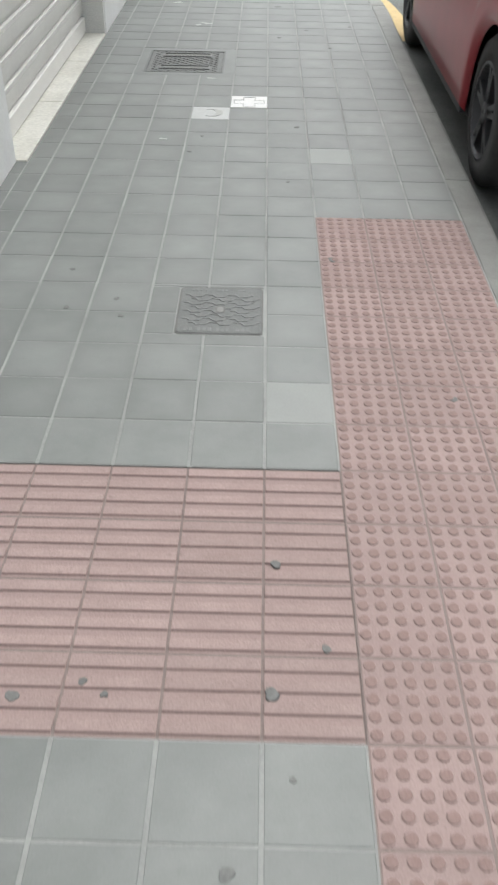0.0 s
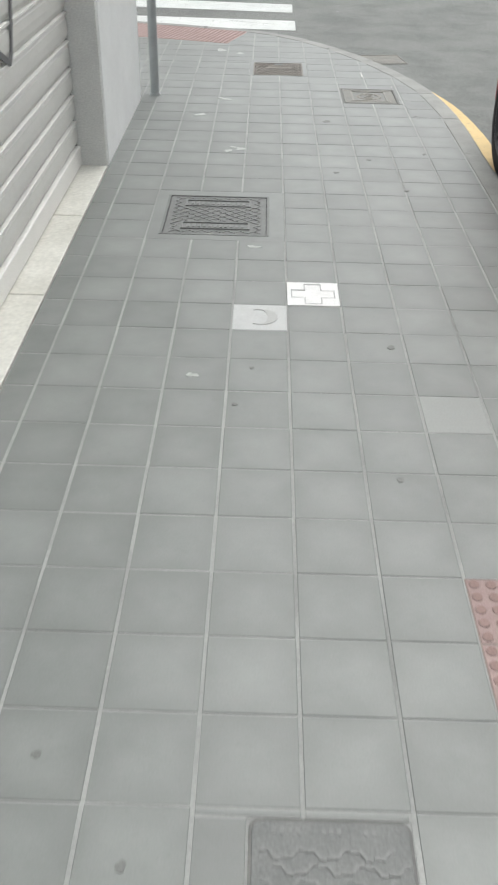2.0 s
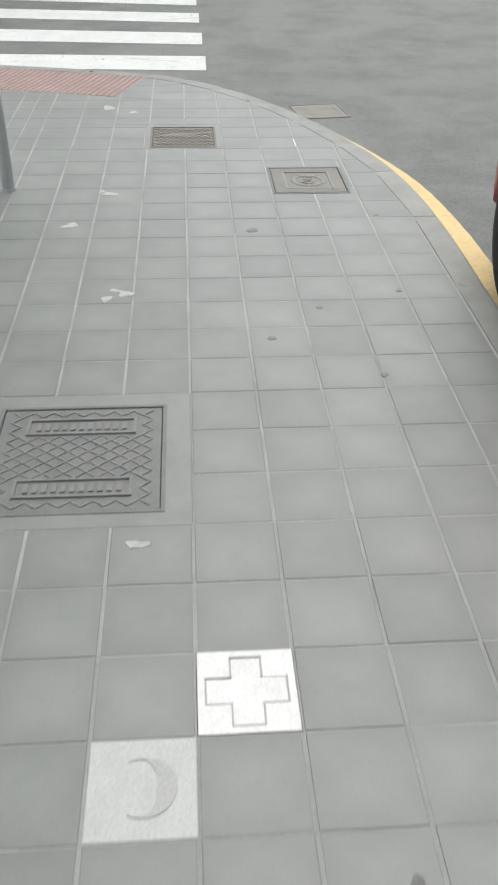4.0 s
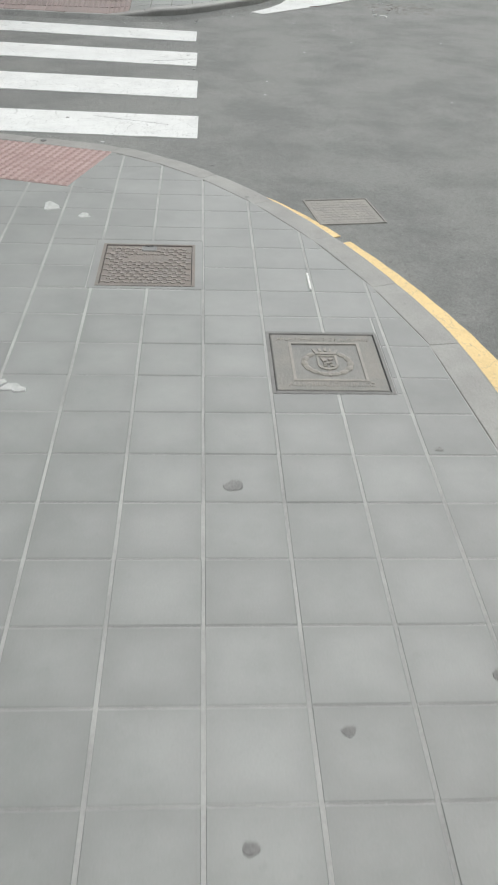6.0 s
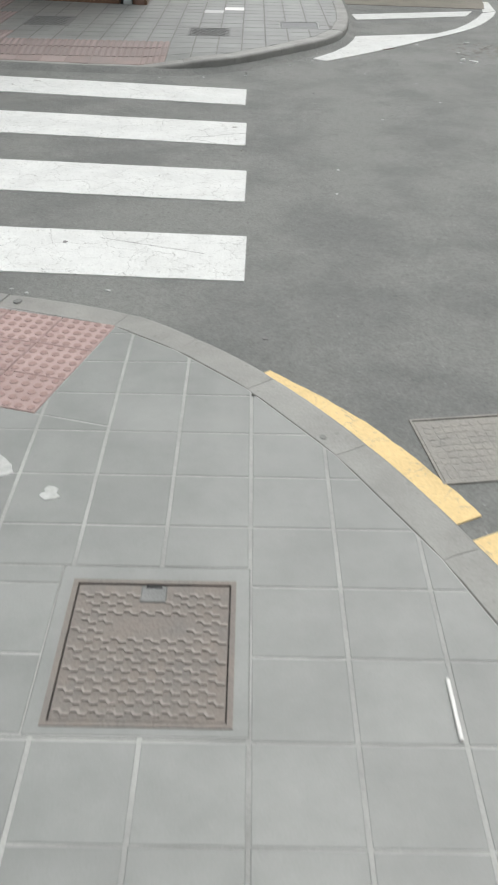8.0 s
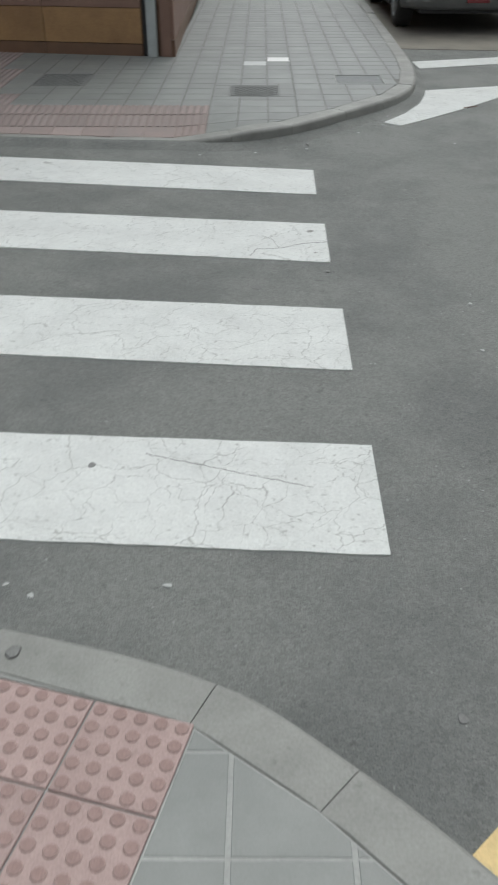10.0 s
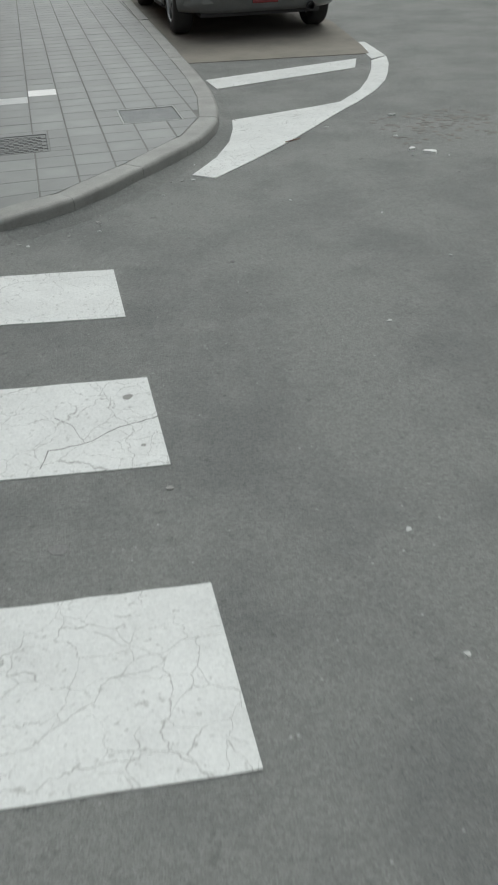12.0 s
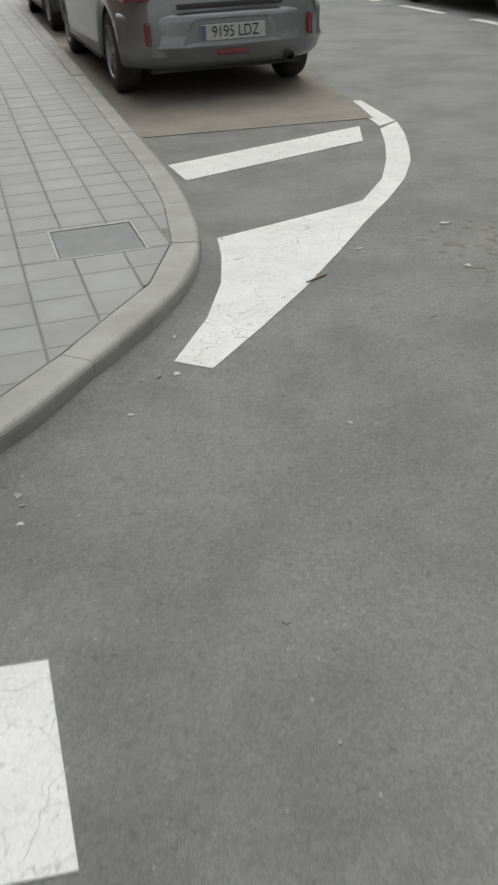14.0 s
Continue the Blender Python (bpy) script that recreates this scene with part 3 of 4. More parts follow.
u = 0.30
while u < 6:
    w = 0.95
    panel(u, u + w - 0.006, -0.012, 0.02, -0.02, 0.10, M_STONE_DARK)
    for k in range(5):
        panel(u, u + w - 0.006, -0.008, 0.02, 0.106 + 0.30 * k, 0.40 + 0.30 * k, M_STONE if k % 2 == 0 else M_STONE_RED)
    u += w
panel(0.02, 0.12, -0.01, 0.02, -0.02, 2.6, M_STONE_RED)
v = 0.0
while v < 12:
    panel(-0.012, 0.02, v + 0.004, v + 0.9, -0.02, 0.14, M_STONE_DARK)
    for k in range(4):
        panel(-0.008, 0.02, v + 0.004, v + 0.9, 0.146 + 0.4 * k, 0.54 + 0.4 * k, M_STONE_RED)
    v += 0.905
pipe = tagged(empty("corner_post", *along(0.20, -0.02), 0), "grey metal downpipe between dark gaps at the house corner", "pipe")
part("tube", box(bmesh.new(), -0.045, 0.045, -0.03, 0.03, 0.0, 3.1, 0.006), M_POLE, pipe)
# near-black sheet painted as the shade behind the pipe
part("dark_slot", box(bmesh.new(), -0.085, 0.09, 0.032, 0.04, 0.0, 3.1), M_SHADE, pipe)

# unseen wall, added to close the street and reflect in the cars
opposite = link("wall_opposite", prism(bmesh.new(), rect(11.5, -20, 12, 45), -0.2, 7.0), M_FACADE)
tagged(opposite, "unseen plain wall added across the street for reflections", "wall", kind="structure")

# ---- cars ----


def text_mesh(body, size, depth, mat, parent, name, loc, rot, label="", squeeze=1.0):
    cu = bpy.data.curves.new("lettering", "FONT")
    cu.body, cu.size, cu.extrude, cu.align_x, cu.align_y = body, size, depth, "CENTER", "CENTER"
    tmp = new("lettering_source", cu)
    me = bpy.data.meshes.new_from_object(tmp.evaluated_get(bpy.context.evaluated_depsgraph_get()))
    bpy.data.objects.remove(tmp)
    me.materials.clear()
    me.materials.append(mat)
    ob = new(name, me)
    ob.parent = parent
    ob.matrix_basis = pose(*loc, *rot) @ Matrix.Diagonal((squeeze, 1, 1, 1))
    return tagged(ob, label) if label else ob


def wheel(car, x, y, r, side, rim):
    """A wheel on the car's side (-1 left, 1 right) whose hub is at x, y."""
    top = new("wheel")
    top.parent = car
    top.location = (x, y, r)
    w = 0.10
    out = side * w
    bm = lathe(bmesh.new(), [(r * .66, -w), (r * .84, -w), (r * .95, -w * .9), (r, -w * .65), (r, w * .65), (r * .95, w * .9), (r * .84, w), (r * .66, w),
                             (r * .64, w * .7), (r * .64, -w * .7)], 40)
    part("tyre", bm, M_TYRE, top, smooth=True)
    bm = lathe(bmesh.new(), [(r * .66, out), (r * .62, out * 1.02), (r * .58, out * .6), (r * .58, -out * .7), (r * .65, -out * .7)], 40)
    k = 5
    for i in range(k):
        a = 2 * math.pi * i / k
        for da, wd in ((-0.13, 0.035), (0.13, 0.035)):
            m = Matrix.Rotation(a, 4, "X")
            vs = []
            for rr, aa, ww in ((r * .10, 0, wd * .9), (r * .61, da, wd * .55)):
                for s in (-1, 1):
                    for dx in (0.93, 0.6):
                        p = Vector((out * dx, rr * math.sin(aa) + s * ww * .6, rr * math.cos(aa)))
                        vs.append(bm.verts.new(m @ p))
            for f in ((0, 2, 6, 4), (1, 5, 7, 3), (0, 4, 5, 1), (2, 3, 7, 6), (4, 6, 7, 5)):
                bm.faces.new([vs[q] for q in f])
    part("rim", bm, rim, top)
    bm = lathe(bmesh.new(), [(0.001, out * .97), (r * .14, out * .95), (r * .16, out * .6), (0.001, out * .6)], 20)
    part("hub_cap", bm, rim, top, smooth=True)
    bm = lathe(bmesh.new(), [(0.001, out * .2), (r * .5, out * .2), (r * .5, out * .1), (0.001, out * .1)], 24)
    part("brake_disc", bm, M_RIM_DARK, top)
    return top


def make_car(name, paint, label, x, y, turn, length=4.0, width=1.74, base=2.54, rear=0.72, r=0.31, rim=None, plate="", deep=0.22, nose=0.17):
    """A small hatchback. Local y runs forward from its middle; rear is the overhang behind the back wheels."""
    car = tagged(empty(name, x, y, ROAD_Z + 0.006, turn), label, "car")
    L2, W2 = length / 2, width / 2
    yr, yf = -L2 + rear, -L2 + rear + base
    belt = 0.93

    def top(yy):
        if yy > yf - 0.75:
            k = (yy - (yf - 0.75)) / (L2 - (yf - 0.75))
            return belt - 0.30 * max(0, k) ** 1.9
        return belt + 0.02 * max(0, -yy / L2)

    def half(yy):
        k = max(0.0, (abs(yy) - (L2 - 0.75)) / 0.75)
        return W2 * (1 - (nose if yy > 0 else 0.17) * k ** 2.2)

    def bottom(yy):
        z = deep + (0.09 * smooth01(abs(yy), L2 - 0.6, L2))
        ar = r + 0.035
        for yw in (yr, yf):
            d = abs(yy - yw)
            if d < ar:
                z = max(z, r + math.sqrt(ar * ar - d * d))
        return z

    stations = [-L2 + d for d in (0, .012, .035, .07, .12, .2, .3)]
    yy = -L2 + 0.34
    while yy < L2 - 0.32:
        stations.append(yy)
        yy += 0.04
    stations += [L2 - d for d in (.3, .2, .12, .07, .035, .012, 0)]
    bm = bmesh.new()
    rows = []
    for yy in stations:
        e = L2 - abs(yy)
        pinch = 0.085 * max(0, 1 - e / 0.16) ** 2.2
        w, t, b = half(yy) - pinch, top(yy) - pinch * 0.8, bottom(yy) + pinch * 0.3
        pts = [(w - 0.03, b), (w, b + 0.03)]
        for k in (0.25, 0.5, 0.62, 0.72, 0.85, 0.94):
            zz = b + 0.03 + (t - b - 0.03) * k
            bulge = 0.018 * math.sin(math.pi * min(1, zz / 0.9)) - (0.012 if k == 0.72 else 0) - (0.05 * max(0, k - 0.8) / 0.14)
            pts.append((w - 0.012 + bulge, zz))
        pts += [(w - 0.11, t - 0.006), (w * 0.6, t + 0.012), (0, t + 0.02)]
        rows.append([bm.verts.new((s * px, yy, pz)) for s, pp in ((-1, pts), (1, pts[-2::-1])) for px, pz in pp])
    for a, b in zip(rows, rows[1:]):
        for i in range(len(a) - 1):
            bm.faces.new((a[i], a[i + 1], b[i + 1], b[i]))
    bm.faces.new(rows[0])
    bm.faces.new(rows[-1][::-1])
    part("body", bm, paint, car, smooth=True)
    # dark underside with wheel housings
    bm = boxed(-W2 + 0.24, W2 - 0.24, -L2 + 0.14, L2 - 0.14, deep - 0.02, 0.75)
    box(bm, -W2 + 0.05, W2 - 0.05, yr + 0.42, yf - 0.42, deep - 0.03, deep + 0.03)
    part("underside", bm, M_PLASTIC, car)
    # cabin
    prof = [(-L2 + 0.10, belt + 0.0, .90), (-L2 + 0.22, belt + .22, .84), (-L2 + 0.40, 1.36, .74), (-L2 + 0.75, 1.44, .70), (-0.35, 1.48, .70),
            (0.10, 1.43, .70), (0.55, 1.22, .76), (yf - 0.72, belt, .88)]
    bm = bmesh.new()
    rows = []
    for yy, zz, k in prof:
        w = half(yy) - 0.03
        rows.append([bm.verts.new(p) for p in ((-w + .02, yy, belt - 0.03), (-W2 * k, yy, zz - 0.05), (-W2 * k + 0.10, yy, zz), (0, yy, zz + 0.02),
                                               (W2 * k - 0.10, yy, zz), (W2 * k, yy, zz - 0.05), (w - .02, yy, belt - 0.03))])
    for a, b in zip(rows, rows[1:]):
        for i in range(6):
            f = bm.faces.new((a[i], a[i + 1], b[i + 1], b[i]))
            roof = 0 < i < 5 and -L2 + 0.3 < (a[0].co.y + b[0].co.y) / 2 < 0.2
            f.material_index = 1 if roof else 0
    bm.faces.new(rows[0])
    part("cabin", bm, [M_GLASS, paint], car, "dark glass cabin under a painted roof", smooth=False)
    # ends
    for end, nm in ((-1, "rear_bumper"), (1, "front_bumper")):
        bm = bmesh.new()
        n = 18
        sec = [(-0.16, 0.235), (-0.03, 0.245), (0.02, 0.29), (0.045, 0.37), (0.064, 0.392), (0.066, 0.402), (0.05, 0.42), (0.046, 0.50), (0.052, 0.57), (0.045, 0.605), (0.015, 0.63), (-0.03, 0.64)]
        if end == 1:
            sec = [(d, z - 0.05) for d, z in sec]
        rows = []
        for i in range(n + 1):
            a = -1 + 2 * i / n
            px = a * (W2 - 0.035)
            back = (0.30 if end < 0 or nose < 0.3 else 0.62) * abs(a) ** (4.5 if end < 0 or nose < 0.3 else 3.2)
            px *= 1 if end < 0 else 0.93 if nose < 0.3 else 0.86
            rows.append([bm.verts.new((px * (1 + 0.03 * d / 0.05), end * (L2 + d - back), z)) for d, z in sec])
        for a, b in zip(rows, rows[1:]):
            for i in range(len(sec) - 1):
                bm.faces.new((a[i], a[i + 1], b[i + 1], b[i]))
        part(nm, bm, paint, car, smooth=True)
        if end < 0:
            continue
        bm = bmesh.new()
        rows = []
        for i in range(n + 1):
            a = -1 + 2 * i / n
            back = (0.30 if end < 0 or nose < 0.3 else 0.62) * abs(a) ** (4.5 if end < 0 or nose < 0.3 else 3.2)
            rows.append([bm.verts.new((a * (1 if end < 0 else 0.9 if nose < 0.3 else 0.86) * (W2 - 0.06), end * (L2 + d - back), z)) for d, z in ((-0.25, 0.26), (-0.03, 0.262), (0.0, 0.275), (0.018, 0.315), (-0.02, 0.33))])
        for a, b in zip(rows, rows[1:]):
            for i in range(4):
                bm.faces.new((a[i], a[i + 1], b[i + 1], b[i]))
        part("lower_trim", bm, paint if plate else M_PLASTIC, car, "lower bumper trim", smooth=True)
    yb = -L2
    bm = bmesh.new()
    outline = [(-0.40, 0.405), (0.40, 0.405), (0.31, 0.575), (0.27, 0.59), (-0.27, 0.59), (-0.31, 0.575)]
    hollow = [(-0.33, 0.425), (0.33, 0.425), (0.285, 0.56), (0.26, 0.57), (-0.26, 0.57), (-0.285, 0.56)]
    rings = [[bm.verts.new((x, yb + d, z)) for x, z in line] for line, d in ((outline, 0.0), (outline, -0.058), (hollow, -0.05))]
    for p, q in zip(rings, rings[1:]):
        for k in range(6):
            bm.faces.new((p[k], p[(k + 1) % 6], q[(k + 1) % 6], q[k]))
    bm.faces.new(rings[2])
    part("plate_recess", bm, paint, car)
    pl = part("number_plate", boxed(-0.26, 0.26, yb - 0.064, yb - 0.05, 0.435, 0.545, 0.003), M_PLATE, car, "white number plate")
    part("country_band", boxed(-0.258, -0.218, yb - 0.066, yb - 0.055, 0.438, 0.542), M_EU, pl)
    if plate:
        text_mesh(plate, 0.115, 0.001, M_INK, pl, "plate_lettering", (0.02, yb - 0.0665, 0.489), (90, 0, 0), squeeze=0.80)
    for s in (-1, 1):
        part("rear_reflector", box(bmesh.new(), s * (W2 - 0.20) - 0.02, s * (W2 - 0.20) + 0.02, yb - 0.03, yb + 0.16, 0.42, 0.575, 0.014), M_REDLIGHT, car, "red reflector")
        part("tail_lamp", box(bmesh.new(), s * (W2 - 0.17) - 0.14, s * (W2 - 0.17) + 0.13, yb - 0.004, yb + 0.30, 0.72, 0.86, 0.03), M_REDLIGHT, car, "red tail lamp")
        part("head_lamp", box(bmesh.new(), s * (W2 - 0.36) - 0.14, s * (W2 - 0.36) + 0.13, L2 - 0.42, L2 - 0.06, 0.56, 0.68, 0.03), M_CLEAR, car, "clear head lamp")
        part("door_mirror", box(bmesh.new(), s * (W2 + 0.08) - 0.09, s * (W2 + 0.08) + 0.09, 0.42, 0.54, 0.92, 1.06, 0.03), paint, car)
        part("sill_trim", box(bmesh.new(), s * (W2 - 0.02) - 0.02, s * (W2 - 0.02) + 0.02, yr + 0.40, yf - 0.40, deep - 0.01, deep + 0.07, 0.01), M_PLASTIC, car)
        for dy in (-0.62, 0.38):
            part("door_handle", box(bmesh.new(), s * (W2 + 0.004) - 0.014, s * (W2 + 0.004) + 0.014, dy - 0.09, dy + 0.09, 0.80, 0.83, 0.006), paint, car)
        for yw in (yr, yf):
            wheel(car, s * (W2 - 0.125), yw, r, s, rim or M_RIM)
    part("fog_lamp", box(bmesh.new(), -0.13, 0.13, yb - 0.058, yb + 0.02, 0.325, 0.368, 0.008), M_REDLIGHT, car, "red rear fog lamp")
    # black strip stands for the shaded hollow at the tailgate gap
    part("tailgate_trim", box(bmesh.new(), -0.42, 0.42, yb - 0.03, yb + 0.02, 0.655, 0.69, 0.01), M_PLASTIC, car)
    bm = lathe(bmesh.new(), [(0.034, 0.0), (0.04, 0.0), (0.04, 0.2), (0.034, 0.2)], 20, Matrix.Translation((0.48, yb - 0.02, 0.27)) @ Matrix.Rotation(radians(90), 4, "Z"))
    part("exhaust_pipe", bm, M_RIM_DARK, car)
    return car


make_car("silver_hatchback", M_SILVER, "silver grey hatchback parked in the concrete bay", 2.265, 17.25, 0.5, width=1.71, plate="9195 LDZ")
make_car("red_hatchback", M_RED, "red hatchback parked along the kerb", 2.072, 0.50, 0, length=4.06, nose=0.14, base=2.68, rear=0.74, r=0.34, rim=M_RIM_DARK)
make_car("dark_hatchback", M_BLACK, "dark hatchback parked ahead of the silver car", 2.3, 22.0, 0.5)
make_car("dark_parked_car", M_BLACK, "dark car parked across the street", 7.55, 19.6, 180)

# ---- manhole covers ----


def lid_base(name, x0, y0, x1, y1, mat, label, surround=None, z=0.0, frame_mat=None, f=0.012):
    cx, cy = (x0 + x1) / 2, (y0 + y1) / 2
    ob = tagged(empty(name, cx, cy, z), label, "manhole cover")
    a, b = (x1 - x0) / 2, (y1 - y0) / 2
    if surround:
        sx0, sy0, sx1, sy1 = (surround[0] - 0.002 - cx, surround[1] - 0.002 - cy, surround[2] + 0.002 - cx, surround[3] + 0.002 - cy)
        bm = bmesh.new()
        for p in minus([rect(sx0 + .003, sy0 + .003, sx1 - .003, sy1 - .003)], rect(-a, -b, a, b)):
            prism(bm, p, -0.06, -0.001)
        part("concrete_surround", bm, M_TILE_JOINED, ob, "pale concrete surround")
    bm = bmesh.new()
    for p in minus([rect(-a, -b, a, b)], rect(-a + f, -b + f, a - f, b - f)):
        prism(bm, p, -0.05, 0.001)
    part("frame", bm, frame_mat or mat, ob)
    # near-black fill stands for the shade in the slit round the cover
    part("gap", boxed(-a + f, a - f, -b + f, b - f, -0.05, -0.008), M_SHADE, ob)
    g = f + 0.003
    part("cover", boxed(-a + g, a - g, -b + g, b - g, -0.02, -0.002, 0.002), mat, ob)
    return ob, a - g, b - g


def bar(bm, x, y, l, w, turn, z0, z1):
    c, s = math.cos(turn), math.sin(turn)
    pts = [(x + c * u - s * v, y + s * u + c * v) for u, v in ((-l / 2, -w / 2), (l / 2, -w / 2), (l / 2, w / 2), (-l / 2, w / 2))]
    prism(bm, pts, z0, z1 + RNG.uniform(0, 0.0007))


def wave_tread(bm, a, b, px, py, keep):
    """Rows of small S-shaped ribs."""
    i = 0
    y = -b + py / 2
    while y < b - py / 3:
        x = -a + px / 2 + (px / 2 if i % 2 else 0)
        while x < a - px / 3:
            if keep(x, y):
                q = px * 0.36
                bar(bm, x - q * .8, y + py * .16, q, 0.006, 0.0, -0.004, 0.001)
                bar(bm, x, y, py * .62, 0.006, radians(-60), -0.004, 0.0012)
                bar(bm, x + q * .8, y - py * .16, q, 0.006, 0.0, -0.004, 0.001)
            x += px
        y += py
        i += 1
    return bm


# small square cover on the first stretch
def rounded(a, b, r, n=5):
    return [(sx * (a - r) + r * math.cos(t), sy * (b - r) + r * math.sin(t))
            for sx, sy, q in ((1, 1, 0), (-1, 1, 90), (-1, -1, 180), (1, -1, 270)) for t in [radians(q + 90 * k / n) for k in range(n + 1)]]


ob = tagged(empty("square_manhole_cover", 0.049, -2.285), "dark cast iron square cover with rounded corners and hooked tread", "manhole cover")
a, b = 0.152, 0.165
part("mortar_edge", prism(bmesh.new(), rect(-a - 0.002, -b - 0.002, a + 0.002, b + 0.002), -0.05, -0.003), M_MORTAR, ob)
part("frame", prism(bmesh.new(), rounded(a, b, 0.02), -0.05, -0.001), M_IRON_DARK, ob, "dark rim")
part("cover", prism(bmesh.new(), rounded(a - 0.006, b - 0.006, 0.017), -0.02, 0.0015, chamfer=0.001), M_IRON, ob)
bm = bmesh.new()
for row in range(8):
    y = -0.098 + 0.028 * row
    for col in range(7):
        x = -0.126 + 0.042 * col + (0.010 if row % 2 else -0.008)
        if abs(x) > a - 0.02 or math.hypot(x, y - 0.005) < 0.032:
            continue
        flip = 1 if (row + col) % 2 else -1
        bar(bm, x - 0.008, y + 0.006 * flip, 0.018, 0.0065, 0.0, -0.004, 0.0035)
        bar(bm, x + 0.006, y, 0.021, 0.0065, radians(-52 * flip), -0.004, 0.0038)
        bar(bm, x + 0.016, y - 0.009 * flip, 0.014, 0.0065, 0.0, -0.004, 0.0035)
part("tread", bm, M_IRON_HIGH, ob, "worn hooked tread")
part("slot_rim", prism(bmesh.new(), rounded(0.017, 0.025, 0.012), -0.003, 0.0025), M_IRON_DARK, ob)
part("key_slot", prism(bmesh.new(), rounded(0.011, 0.018, 0.009), -0.003, 0.0034), M_KERB, ob, "pale filled key slot")
bm = bmesh.new()
for k, x in enumerate((-0.105, -0.09, -0.075, -0.06, -0.012, 0.002, 0.016, 0.066, 0.081)):
    bar(bm, x, b - 0.024, 0.008, 0.013, 0, -0.004, 0.003)
for x in (-0.115, -0.097, -0.068, -0.05, -0.032, -0.004, 0.013, 0.029, 0.064, 0.082, 0.1):
    bar(bm, x, -b + 0.026, 0.010, 0.022, 0, -0.004, 0.003)
part("worn_lettering", bm, M_IRON_HIGH, ob)

# large cover with two name bars
ob, a, b = lid_base("large_manhole_cover", -0.575, 0.685, -0.072, 1.195, M_IRON, "grey cast iron cover with diamond tread",
                    (-3 * S, 3 * S, 0.0, 6 * S))
bm = bmesh.new()
for k in range(-8, 8):
    for j in range(-10, 10):
        x, y = (k + .5) * 0.03, (j + .5) * 0.025
        if abs(x) < a - .025 and abs(y) < b - .025 and not (abs(x) < 0.175 and 0.10 < abs(y) < 0.19):
            bar(bm, x, y, 0.038, 0.005, (-1) ** (k + j) * math.atan2(0.025, 0.03), -0.004, 0.0006)
part("tread", bm, M_IRON_HIGH, ob, "diamond tread")
for s in (-1, 1):
    bm = bmesh.new()
    for p in minus([rect(-0.16, s * 0.145 - 0.04, 0.16, s * 0.145 + 0.04)], rect(-0.152, s * 0.145 - 0.032, 0.152, s * 0.145 + 0.032)):
        prism(bm, p, -0.004, 0.004)
    for k in range(11):
        bar(bm, -0.125 + 0.025 * k, s * 0.145, 0.014, 0.036, 0, -0.004, 0.002)
    part("name_bar", bm, M_IRON_HIGH, ob, "raised bar with worn lettering")

# rusty cover
ob, a, b = lid_base("rusty_manhole_cover", -0.20, 3.81, 0.178, 4.215, M_RUST, "rusty brown iron cover with wavy tread",
                    (-1 * S - 0.02, 3.79, 1 * S, 4.26))
part("tread", wave_tread(bmesh.new(), a - 0.004, b - 0.004, 0.036, 0.027, lambda x, y: not (abs(x) < .035 and y > b - .07) and not (abs(x) < 0.09 and abs(y - .06) < 0.028)),
     M_RUST_HIGH, ob, "worn wavy tread")
part("key_slot", boxed(-0.03, 0.03, b - 0.055, b - 0.004, -0.004, 0.001, 0.004), M_IRON, ob)
# raised near-black block painted as a shaded hole
part("slot_hole", boxed(-0.018, 0.018, b - 0.012, b - 0.002, -0.003, 0.0022), M_SHADE, ob)

# street lighting cover with lettering and coat of arms
ob, a, b = lid_base("street_lighting_cover", 0.425, 3.052, 0.813, 3.452, M_LID_FIELD, "grey-brown iron cover with town lettering and shield",
                    None, frame_mat=M_IRON_DARK, f=0.012)
bm = bmesh.new()
for p in minus([rect(-a + .004, -b + .004, a - .004, b - .004)], rect(-0.115, -0.12, 0.115, 0.12)):
    prism(bm, p, -0.006, 0.0005)
part("border", bm, M_LID, ob)
bm = bmesh.new()
for p in minus([rect(-0.121, -0.126, 0.121, 0.126)], rect(-0.111, -0.116, 0.111, 0.116)):
    prism(bm, p, -0.006, 0.0022)
part("inner_frame", bm, M_LID_HIGH, ob, "raised inner frame")
text_mesh("AYUNTAMIENTO DE ALICANTE", 0.026, 0.0006, M_LID_HIGH, ob, "top_lettering", (0, 0.147, 0.0012), (0, 0, 0), squeeze=0.86)
text_mesh("ALUMBRADO PUBLICO", 0.032, 0.0006, M_LID_HIGH, ob, "bottom_lettering", (0, -0.147, 0.0012), (0, 0, 0), squeeze=0.84)
bm = bmesh.new()
rings = []
for k in range(61):
    t = radians(122 + 296 * k / 60)
    leaf = 0.005 * abs(math.sin(k * math.pi / 5))
    mid, wide = 0.076, 0.009 + leaf
    rings.append([bm.verts.new(((mid + d * wide) * math.cos(t), (mid + d * wide) * 0.95 * math.sin(t) - 0.008, h))
                  for d, h in ((-1, -0.006), (-0.8, 0.0005), (0, 0.004 - 0.002 * (k % 5 == 0)), (0.8, 0.0005), (1, -0.006))])
for p, q in zip(rings, rings[1:]):
    for m in range(4):
        bm.faces.new((p[m], p[m + 1], q[m + 1], q[m]))
part("wreath", bm, M_LID_HIGH, ob, "raised wreath")
bm = bmesh.new()
shield = [(-0.034, 0.04), (-0.034, -0.03), (-0.024, -0.046), (0.0, -0.055), (0.024, -0.046), (0.034, -0.03), (0.034, 0.04)]
inner = [(x * .8, y * .8) for x, y in shield]
for i in range(len(shield)):
    j = (i + 1) % len(shield)
    prism(bm, [shield[i], shield[j], inner[j], inner[i]], -0.006, 0.0018)
